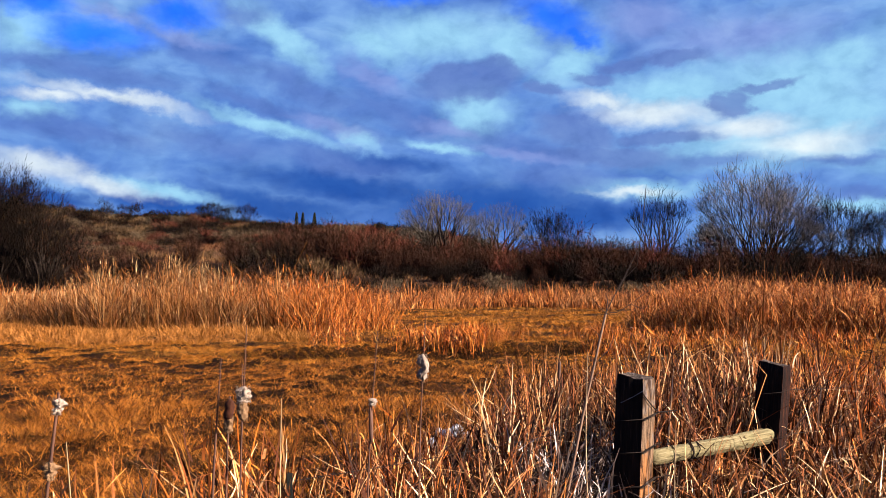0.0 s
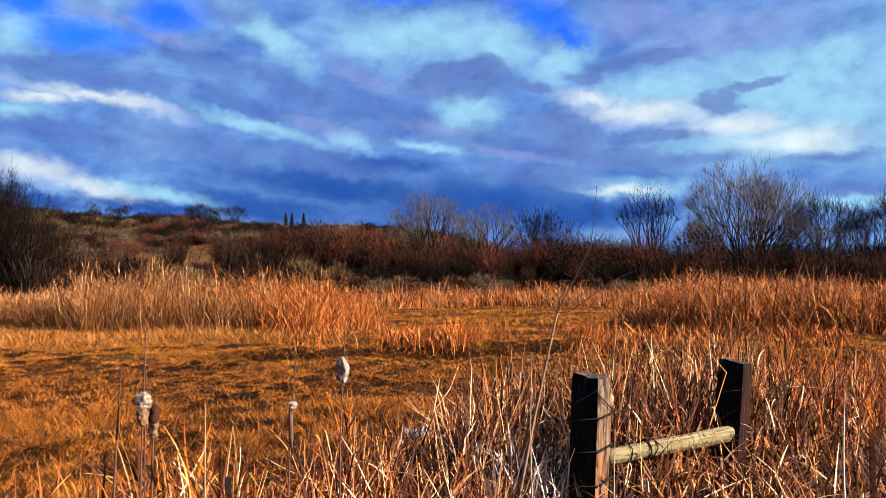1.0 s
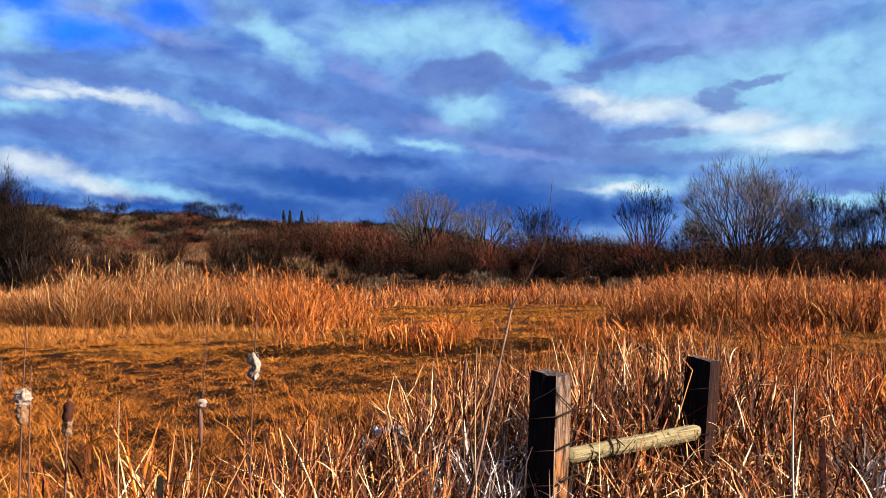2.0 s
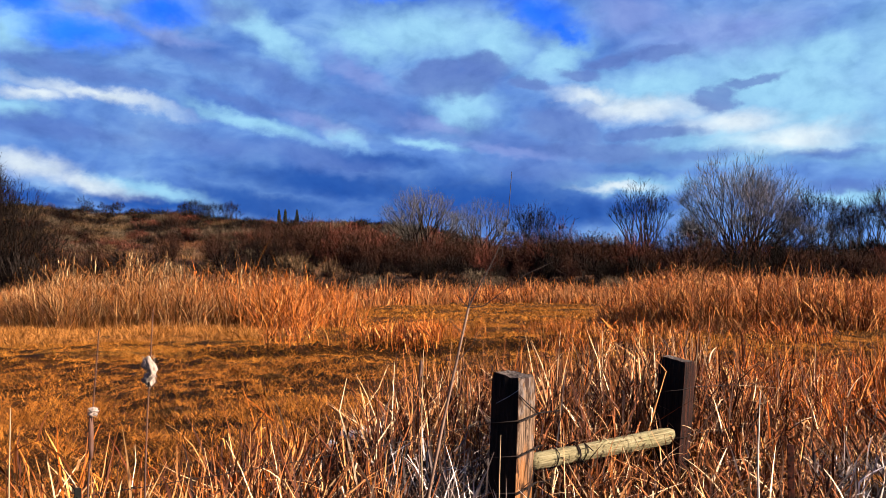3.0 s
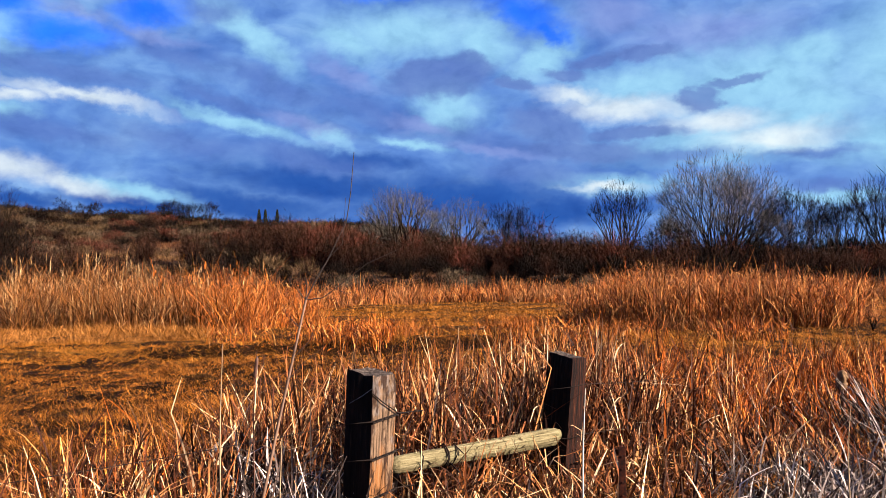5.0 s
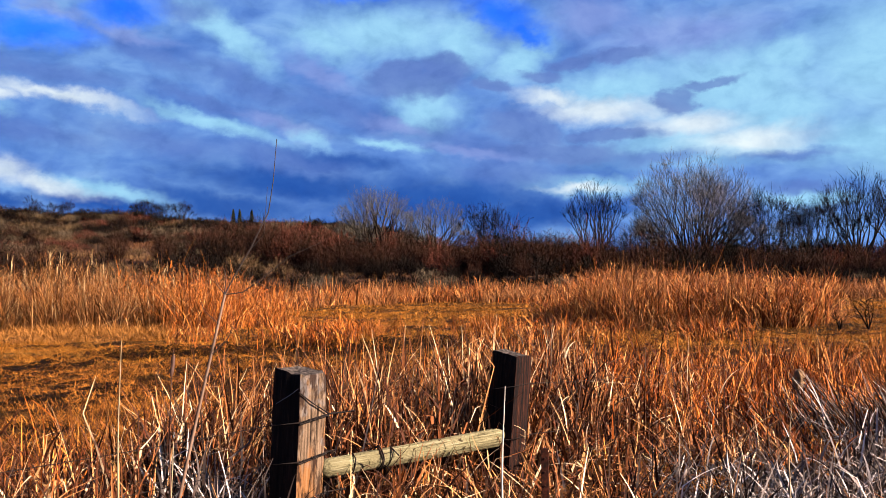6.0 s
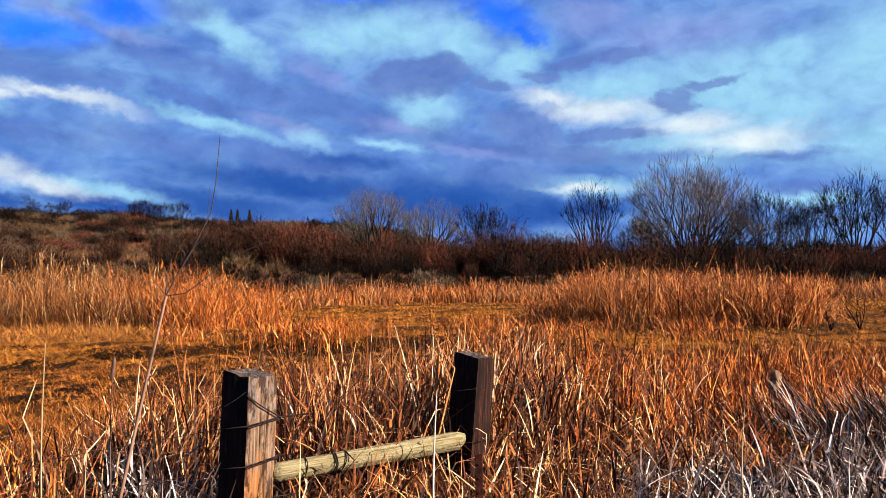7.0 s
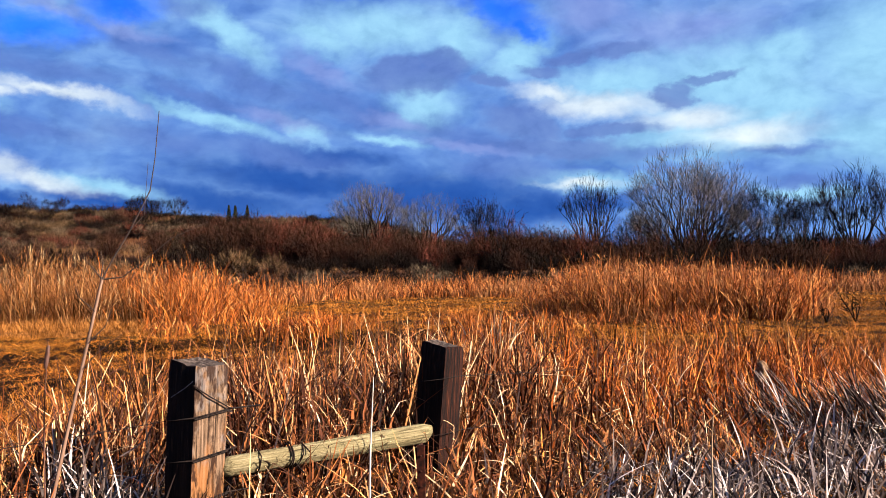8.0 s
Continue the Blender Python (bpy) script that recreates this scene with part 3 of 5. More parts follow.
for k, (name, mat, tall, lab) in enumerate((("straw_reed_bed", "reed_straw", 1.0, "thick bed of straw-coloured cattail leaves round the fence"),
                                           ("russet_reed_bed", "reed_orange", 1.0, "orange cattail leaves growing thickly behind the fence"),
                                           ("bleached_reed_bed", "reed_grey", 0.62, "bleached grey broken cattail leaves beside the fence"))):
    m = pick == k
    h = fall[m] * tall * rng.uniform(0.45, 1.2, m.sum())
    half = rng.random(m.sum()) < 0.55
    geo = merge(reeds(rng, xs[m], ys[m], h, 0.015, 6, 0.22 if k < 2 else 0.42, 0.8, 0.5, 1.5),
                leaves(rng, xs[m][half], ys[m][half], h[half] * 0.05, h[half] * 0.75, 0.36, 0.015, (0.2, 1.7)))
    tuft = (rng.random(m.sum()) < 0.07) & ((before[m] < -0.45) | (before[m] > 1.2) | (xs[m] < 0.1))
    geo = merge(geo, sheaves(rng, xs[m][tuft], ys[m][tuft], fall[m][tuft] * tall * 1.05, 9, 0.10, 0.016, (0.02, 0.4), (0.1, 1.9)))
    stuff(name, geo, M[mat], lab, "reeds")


# ------------------------------------------------------------------ trees and brush
def plant(name, meshes, x, y, scale, turn, label, category, group="", names=("trunk", "crown"), stretch=1.0, sink=0.1):
    root = new(name)
    root.matrix_basis = Matrix.LocRotScale((x, y, float(ground_height(x, y)) - sink), Euler((0, 0, radians(turn))), (scale, scale, scale * stretch))
    for n, me in zip(names, meshes):
        part(n, me, root)
    return tagged(root, label, category, group)


def fork_tree(name, seed, stems, cone, dome, gens, first, ratio, angle, rise, thick, woody, bark, twig, finest, sprays=2, lift=0.0, pull=0.10):
    """Trunk and crown of a bare tree, one unit high: stems from one foot that fork again and again under a dome.

    cone: how far the outermost stem leans; dome: half width, height of the centre and half height of the crown;
    first, ratio: length of the stems and of each fork to its parent; angle: spread of a fork; lift: bare height of the bole;
    pull: how strongly boughs strive outwards."""
    r = np.random.default_rng(seed)
    wide, middle, half = dome
    k = np.arange(stems)
    tilt = radians(cone) * np.sqrt((k + r.uniform(0.1, 0.9, stems)) / stems)
    turn = 2.39996 * k + r.uniform(-0.4, 0.4, stems)
    d = np.stack([np.sin(tilt) * np.cos(turn), np.sin(tilt) * np.sin(turn), np.cos(tilt)], 1)
    p = np.column_stack([d[:, :2] * 0.03, np.full(stems, lift)])
    length = first * r.uniform(0.85, 1.12, stems)
    radius = np.full(stems, thick)
    trunk, crown = [], []
    if lift:
        trunk.append(np.array([(0, 0, -0.05, 0, 0, lift + 0.02, thick * 2.2, thick * 1.7)]))
    for gen in range(gens):
        n = len(p)
        steps = 3 if gen < 4 else 2
        start = radius
        for i in range(steps):
            away = p - np.array([0, 0, lift - 0.08])
            away /= np.linalg.norm(away, axis=1, keepdims=True)
            d = d + r.normal(0, 0.06 + 0.006 * gen, (n, 3)) + np.array([0, 0, rise]) + away * pull * (gen > 0)
            d /= np.linalg.norm(d, axis=1, keepdims=True)
            q = p + d * (length / steps)[:, None]
            after = start * (1 - 0.26 * (i + 1) / steps)
            rows = np.column_stack([p, q, np.maximum(radius, finest), np.maximum(after, finest * 0.7)])
            (trunk if gen < woody else crown).append(rows)
            if gen >= woody - 2:
                for _ in range(sprays):
                    way = d * 0.8 + r.normal(0, 0.42, (n, 3)) + np.array([0, 0, 0.25])
                    base = p + (q - p) * r.uniform(0, 1, (n, 1))
                    mid = base + way * r.uniform(0.02, 0.045, (n, 1))
                    tip = mid + (way + r.normal(0, 0.3, (n, 3))) * r.uniform(0.015, 0.04, (n, 1))
                    crown.append(np.column_stack([base, mid, np.full(n, finest), np.full(n, finest * 0.85)]))
                    crown.append(np.column_stack([mid, tip, np.full(n, finest * 0.85), np.full(n, finest * 0.5)]))
            p, radius = q, after
        out = (p[:, 0] ** 2 + p[:, 1] ** 2) / wide ** 2 + ((p[:, 2] - middle) / half) ** 2
        inside = np.where(p[:, 2] < middle - half * 0.5, 1.0, np.clip((1.0 - out) * 2.4, 0.07, 1.0))
        length = length * inside
        side = np.cross(d, r.normal(size=(n, 3)))
        side /= np.linalg.norm(side, axis=1, keepdims=True) + 1e-9
        kids = []
        for sign in (-1, 1):
            a = sign * radians(angle) * r.uniform(0.35, 1.25, n)
            kids.append(d * np.cos(a)[:, None] + side * np.sin(a)[:, None])
        d = np.concatenate(kids)
        p = np.concatenate([p, p])
        length = np.concatenate([length, length]) * ratio * r.uniform(0.8, 1.12, 2 * n)
        radius = np.concatenate([radius, radius]) * 0.82
    trunk, crown = np.concatenate(trunk), np.concatenate(crown)
    tall = np.percentile(crown[:, 5], 98.5)
    trunk[:, :8] /= tall
    crown[:, :8] /= tall
    return mesh_of(name + "_trunk", *tubes(trunk, 4), bark, smooth=True), mesh_of(name + "_crown", *strips(crown, seed), twig)


big_tree = fork_tree("spreading_tree", 5, 26, 54, (0.50, 0.57, 0.42), 8, 0.185, 0.87, 21, 0.0, 0.0160, 5, M["bark_dark"], M["twig_grey"], 0.0007, 1, 0.0, 0.10)
plant("spreading_tree", big_tree, 41.3, 115, 15.2, 20, "large bare vase-shaped cottonwood with pale fine twigs", "tree")

hazy_tree = fork_tree("hazy_tree", 9, 13, 60, (0.62, 0.57, 0.42), 8, 0.20, 0.86, 27, 0.02, 0.030, 5, M["bark_dark"], M["twig_haze"], 0.0007, 1)
small_hazy = fork_tree("hazy_tree", 10, 9, 50, (0.44, 0.58, 0.42), 8, 0.19, 0.86, 26, 0.03, 0.028, 5, M["bark_dark"], M["twig_haze"], 0.0008, 1)
plant("hazy_tree", hazy_tree, -0.3, 122, 9.8, 0, "bare rounded tree with dark limbs and a pale haze of twigs", "tree", "hazy trees")
plant("hazy_tree", small_hazy, 7.4, 124, 8.2, 130, "bare rounded tree with dark limbs and a pale haze of twigs", "tree", "hazy trees")

upright_tree = fork_tree("upright_tree", 12, 7, 25, (0.30, 0.60, 0.40), 7, 0.22, 0.84, 20, 0.05, 0.014, 4, M["bark_dark"], M["twig_dark"], 0.0009, 1)
open_tree = fork_tree("open_tree", 23, 6, 42, (0.42, 0.58, 0.42), 8, 0.18, 0.87, 27, 0.03, 0.017, 4, M["bark_dark"], M["twig_dark"], 0.0009, 1, 0.05)
dense_tree = fork_tree("dense_tree", 31, 12, 38, (0.44, 0.56, 0.44), 7, 0.21, 0.84, 24, 0.05, 0.012, 3, M["bark_dark"], M["twig_dark"], 0.0011, 1)
for me, x, y, h, turn in ((upright_tree, 27.8, 114, 11.6, 0), (dense_tree, 13.6, 114, 8.0, 80), (open_tree, 49.8, 113, 11.6, 200), (upright_tree, 53.6, 112, 9.6, 40), (open_tree, 57.6, 114, 10.6, 80), (upright_tree, 63.4, 115, 14.0, 140),
                          (open_tree, 69.0, 112, 12.5, 300), (upright_tree, 33.6, 112, 8.0, 10)):
    plant("upright_tree", me, x, y, h, turn, "dark bare upright tree in the tree line", "tree", "dark trees of the tree line")
for me, x, y, h, turn in ((open_tree, -44.2, 86, 12.2, 30), (upright_tree, -41.0, 88, 10.6, 110), (dense_tree, -47.0, 90, 12.6, 250), (dense_tree, -38.2, 84, 8.2, 20), (upright_tree, -42.8, 84, 9.0, 200), (open_tree, -49.5, 88, 11.0, 100)):
    plant("upright_tree", me, x, y, h, turn, "dark bare tree at the foot of the hill", "tree", "dark trees at the hill foot")

def clump_meshes(name, seed, count, wide, twig, finest):
    """A rounded shrub: a few stems and a dense shell of short twigs round uneven lobes."""
    r = np.random.default_rng(seed)
    lobes = np.array([(r.normal(0, 0.34 * wide), r.normal(0, 0.34 * wide), r.uniform(0.26, 0.60), r.uniform(0.24, 0.40)) for _ in range(9)])
    own = lobes[np.arange(count) % 9]
    d = r.normal(size=(count, 3))
    d /= np.linalg.norm(d, axis=1, keepdims=True)
    d[:, 2] = np.where(r.random(count) < 0.75, np.abs(d[:, 2]), d[:, 2])
    p = own[:, :3] + d * own[:, 3:] * r.uniform(0.45, 1.0, count)[:, None]
    p[:, 2] = np.maximum(p[:, 2], 0.03)
    q = p + (d * 0.7 + r.normal(0, 0.45, (count, 3)) + np.array([0, 0, 0.35])) * r.uniform(0.05, 0.14, count)[:, None]
    rows = np.column_stack([p, q, np.full(count, finest), np.full(count, finest * 0.45)])
    stems = [(0, 0, -0.05, lx * 0.9, ly * 0.9, lz, 0.02, 0.01) for lx, ly, lz, _ in lobes]
    return mesh_of(name + "_stem", *tubes(stems, 3), M["bark_dark"]), mesh_of(name + "_crown", *strips(rows, seed), twig)


def thicket_meshes(name, seed, whips, twig, finest, wide=0.42):
    """A bare thicket: crowded upright whips that lean outwards, forking into fine twigs under an uneven dome."""
    r = np.random.default_rng(seed)
    a, rr = r.uniform(0, 2 * np.pi, whips), np.sqrt(r.random(whips))
    out = np.stack([np.cos(a) * rr, np.sin(a) * rr], 1)
    tall = (1 - 0.45 * rr ** 2) * r.uniform(0.55, 1.0, whips) * (1 + 0.15 * np.sin(3 * a + seed))
    foot = np.column_stack([out * 0.10, np.zeros(whips)])
    tip = np.column_stack([out * wide + r.normal(0, 0.05, (whips, 2)), tall])
    rows, wood = [], []

    def on(f):
        p = foot + (tip - foot) * f[:, None]
        p[:, :2] = foot[:, :2] + (tip - foot)[:, :2] * (f ** 1.5)[:, None]
        return p

    last = foot
    for k in range(1, 4):
        p = on(np.full(whips, k / 3)) + r.normal(0, 0.03, (whips, 3))
        rows.append(np.column_stack([last, p, np.full(whips, finest * (1.5 - 0.3 * k)), np.full(whips, finest * (1.2 - 0.3 * k))]))
        last = p
    for _ in range(13):
        f = r.uniform(0.25, 1.0, whips)
        p = on(f)
        d = np.column_stack([out * 0.6, np.full(whips, 0.35)]) + r.normal(0, 0.6, (whips, 3))
        q = p + d * r.uniform(0.05, 0.12, whips)[:, None]
        rows.append(np.column_stack([p, q, np.full(whips, finest * 0.7), np.full(whips, finest * 0.35)]))
    for k in range(9):
        an = 2.4 * k
        wood.append((0, 0, -0.05, math.cos(an) * 0.16, math.sin(an) * 0.16, 0.45, 0.016, 0.007))
    return mesh_of(name + "_stem", *tubes(wood, 4), M["bark_dark"]), mesh_of(name + "_crown", *strips(np.concatenate(rows), seed), twig)


BUSH = {
    "sage": [clump_meshes("sage_bush", s, 1200, 1.2, M["twig_sage"], 0.0075) for s in (1, 2, 14)],
    "tan": [clump_meshes("tan_bush", s, 1300, 0.9, M["twig_tan"], 0.0055) for s in (3, 4, 19)],
    "red": [clump_meshes("red_bush", s, 1300, 0.9, M["twig_red"], 0.0055) for s in (5, 6)],
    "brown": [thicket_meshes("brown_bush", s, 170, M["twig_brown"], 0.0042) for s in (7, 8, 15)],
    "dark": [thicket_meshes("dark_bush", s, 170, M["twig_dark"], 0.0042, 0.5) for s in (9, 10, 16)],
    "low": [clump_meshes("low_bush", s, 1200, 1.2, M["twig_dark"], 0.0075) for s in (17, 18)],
    "rusty": [thicket_meshes("rusty_bush", s, 170, M["twig_red"], 0.0042, 0.5) for s in (25, 26)],
}
SAY = {
    "sage": "low grey-brown sagebrush on the hillside", "tan": "dry tan-leaved shrub in the brush", "red": "red-twigged bare shrub in the brush",
    "brown": "tall brown bare shrub in the tree line", "dark": "dark bare thicket shrub at the tree line",
    "low": "low dark leafless shrub on the hillside", "rusty": "reddish bare thicket shrub in the brush",
}
rnd = random.Random(17)


def bush(kind, x, y, size, stretch=1.0):
    plant(kind + "_bush", rnd.choice(BUSH[kind]), x, y, size, rnd.uniform(0, 360), SAY[kind], "shrub", kind + " shrubs", ("stem", "crown"), stretch, 0.05 * size)


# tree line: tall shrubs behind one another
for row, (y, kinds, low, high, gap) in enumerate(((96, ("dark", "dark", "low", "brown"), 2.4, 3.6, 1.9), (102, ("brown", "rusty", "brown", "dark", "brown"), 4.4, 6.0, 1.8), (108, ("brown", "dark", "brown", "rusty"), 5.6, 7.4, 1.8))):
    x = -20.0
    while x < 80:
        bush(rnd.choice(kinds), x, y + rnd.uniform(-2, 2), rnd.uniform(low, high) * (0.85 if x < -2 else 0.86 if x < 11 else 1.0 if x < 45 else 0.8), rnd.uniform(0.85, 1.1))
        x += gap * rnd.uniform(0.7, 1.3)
x = 14.0
while x < 84:
    bush(rnd.choice(("low", "dark")), x, 119 + rnd.uniform(-1, 1), rnd.uniform(3.8, 5.2) * (1.0 if x < 44 else 1.3))
    x += rnd.uniform(1.4, 2.2)
x = -12.0
while x < 76:
    bush(rnd.choice(("low", "low", "low", "sage")), x, 85 + rnd.uniform(-4, 5), rnd.uniform(1.3, 2.4))
    x += rnd.uniform(0.9, 1.7)
# thickets round the foot of the large tree
for x, y, size in ((36.4, 112, 5.6), (38.6, 117, 6.4), (40.4, 112, 6.0), (42.0, 118, 7.0), (44.2, 113, 6.2), (46.4, 117, 7.2), (48.2, 112, 5.8), (43.0, 110, 5.4)):
    bush(rnd.choice(("brown", "dark")), x, y, size)
# foot of the hill
x = -60.0
while x < -12:
    bush(rnd.choice(("sage", "tan", "sage", "low") if x > -33 else ("low", "dark")), x, 82 + rnd.uniform(-3, 3), rnd.uniform(1.5, 2.4))
    bush(rnd.choice(("dark", "brown", "tan", "low")), x + 1, 90 + rnd.uniform(-3, 4), rnd.uniform(2.4, 4.4))
    x += rnd.uniform(1.5, 2.4)
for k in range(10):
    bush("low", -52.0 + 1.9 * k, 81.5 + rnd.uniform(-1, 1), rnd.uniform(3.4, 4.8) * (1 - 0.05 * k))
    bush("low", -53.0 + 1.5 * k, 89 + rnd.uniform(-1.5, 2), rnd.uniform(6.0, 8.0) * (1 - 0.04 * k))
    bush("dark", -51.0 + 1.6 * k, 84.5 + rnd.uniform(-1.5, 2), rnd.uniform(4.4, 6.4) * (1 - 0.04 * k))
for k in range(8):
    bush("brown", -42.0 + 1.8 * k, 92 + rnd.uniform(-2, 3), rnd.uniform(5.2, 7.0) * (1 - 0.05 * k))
# slope
SLOPE = {"sage": (1.6, 3.6), "tan": (1.8, 3.6), "low": (2.2, 4.4), "red": (2.2, 3.8), "brown": (3.0, 5.0)}
for k in range(1000):
    y = 98 + 72 * math.sqrt(rnd.random())
    x = rnd.uniform(-0.60 * y - 2, 8)
    kind = rnd.choice(("sage", "sage", "tan", "sage", "tan", "sage", "low", "low", "red", "tan", "brown"))
    if abs(x + 34 - 0.3 * (y - 112)) < 4.5 and 104 < y < 122:
        continue
    bush(kind, x, y, rnd.uniform(*SLOPE[kind]) * (0.5 if y > 150 else 1.0), rnd.uniform(0.6, 0.85))
for x, y, s in ((-21.5, 118, 4.4), (-19.0, 120, 4.0), (-8.5, 112, 4.4), (-11.5, 116, 4.6), (-6.5, 106, 4.6)):
    bush("red", x, y, s)
for x, y, s in ((-13.0, 104, 6.2), (-9.5, 103, 5.6), (-24.0, 102, 5.0), (-30.0, 104, 4.6), (-17.5, 101, 5.0)):
    bush("brown", x, y, s)
bush("low", -58.5, 162, 3.6, 1.1)


# ------------------------------------------------------------------ fence
def tarred(q):
    c = q.node("ShaderNodeTexCoord").outputs["Object"]
    n = q.noise(q.mapping(c, size=(1, 1, 0.06)), 60.0, 6.0, 0.65)
    big = q.noise(q.mapping(c, size=(1, 1, 0.3)), 9.0, 3.0)
    # Dark tar, blackened further to carry the shade of the unlit faces.
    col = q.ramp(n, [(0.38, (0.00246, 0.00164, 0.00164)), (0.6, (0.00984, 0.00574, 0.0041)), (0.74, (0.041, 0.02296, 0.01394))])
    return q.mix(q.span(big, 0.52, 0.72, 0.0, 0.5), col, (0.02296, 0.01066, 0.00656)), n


def weathered(q):
    c = q.node("ShaderNodeTexCoord").outputs["Object"]
    axes_of = q.node("ShaderNodeSeparateXYZ")
    q.put(axes_of.inputs[0], c)
    n = q.noise(q.mapping(c, size=(1, 1, 0.05)), 40.0, 7.0, 0.74)
    big = q.noise(q.mapping(c, size=(1, 1, 0.3)), 9.0, 4.0)
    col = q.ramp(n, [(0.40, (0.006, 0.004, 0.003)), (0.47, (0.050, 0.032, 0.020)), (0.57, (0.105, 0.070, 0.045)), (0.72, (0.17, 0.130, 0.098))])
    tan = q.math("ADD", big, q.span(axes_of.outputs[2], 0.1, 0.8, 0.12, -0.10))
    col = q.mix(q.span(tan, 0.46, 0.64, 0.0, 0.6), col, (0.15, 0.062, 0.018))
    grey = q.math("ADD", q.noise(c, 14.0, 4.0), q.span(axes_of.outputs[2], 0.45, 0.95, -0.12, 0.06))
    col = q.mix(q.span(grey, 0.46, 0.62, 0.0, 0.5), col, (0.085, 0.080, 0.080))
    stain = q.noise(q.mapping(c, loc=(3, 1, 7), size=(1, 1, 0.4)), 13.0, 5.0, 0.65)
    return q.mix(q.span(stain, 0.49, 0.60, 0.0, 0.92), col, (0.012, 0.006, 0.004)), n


def streaked(q):
    c = q.node("ShaderNodeTexCoord").outputs["Object"]
    n = q.noise(q.mapping(c, size=(1, 1, 0.05)), 60.0, 5.0, 0.65)
    return q.ramp(n, [(0.45, (0.003, 0.002, 0.002)), (0.6, (0.015, 0.005, 0.003)), (0.70, (0.040, 0.015, 0.008)), (0.8, (0.085, 0.055, 0.040))]), n


def endgrain(q):
    c = q.node("ShaderNodeTexCoord").outputs["Object"]
    n = q.noise(c, 45.0, 6.0, 0.65)
    return q.ramp(n, [(0.38, (0.009, 0.007, 0.006)), (0.58, (0.038, 0.030, 0.026)), (0.75, (0.11, 0.095, 0.086))]), n


def rail_wood(q):
    c = q.node("ShaderNodeTexCoord").outputs["Object"]
    n = q.noise(q.mapping(c, size=(1, 1, 0.05)), 75.0, 6.0, 0.7)
    knots = q.noise(q.mapping(c, size=(1, 1, 0.5)), 22.0, 2.0)
    col = q.ramp(n, [(0.34, (0.0161, 0.01288, 0.0069)), (0.44, (0.0782, 0.0667, 0.03451)), (0.56, (0.1242, 0.1081, 0.0598)), (0.75, (0.1656, 0.1472, 0.0966))])
    col = q.mix(q.span(knots, 0.66, 0.72, 0.0, 0.9), col, (0.0138, 0.0092, 0.0046))
    green = q.noise(c, 5.0, 3.0)
    return q.mix(q.span(green, 0.5, 0.7, 0.0, 0.35), col, (0.0782, 0.092, 0.0414)), n


M["tarred_shaded_wood"] = material("tarred_shaded_wood", tarred, 0.85, 0.06, 0.0, (0.9, 0.01))
M["weathered_wood"] = material("weathered_wood", weathered, 0.9, 0.05, 0.0, (1.0, 0.012))
M["streaked_wood"] = material("streaked_wood", streaked, 0.9, 0.05, 0.0, (1.0, 0.012))
M["end_grain"] = material("end_grain", endgrain, 0.9, 0.05, 0.0, (1.0, 0.01))
M["rail_wood"] = material("rail_wood", rail_wood, 0.9, 0.05, 0.0, (1.0, 0.015))


def metal(dark, rust, bright):
    def build(q):
        c = place_of(q)
        n = q.noise(c, 60.0, 4.0)
        return q.ramp(n, [(0.35, dark), (0.55, rust), (0.75, bright)]), n

    return build


M["wire_steel"] = material("wire_steel", metal((0.003, 0.0025, 0.0025), (0.008, 0.005, 0.004), (0.022, 0.014, 0.010)), 0.8, 0.08)
M["pale_wire"] = material("pale_wire", metal((0.05084, 0.05592, 0.06101), (0.1118, 0.1169, 0.1271), (0.1779, 0.183, 0.1932)), 0.8, 0.08)
M["rusty_steel"] = material("rusty_steel", metal((0.006101, 0.002542, 0.001525), (0.02542, 0.006101, 0.00305), (0.05592, 0.01424, 0.006101)), 0.8, 0.08)
M["black_steel"] = material("black_steel", metal((0.001627, 0.00183, 0.001627), (0.00366, 0.004067, 0.003254), (0.01017, 0.006101, 0.004067)), 0.8, 0.08)


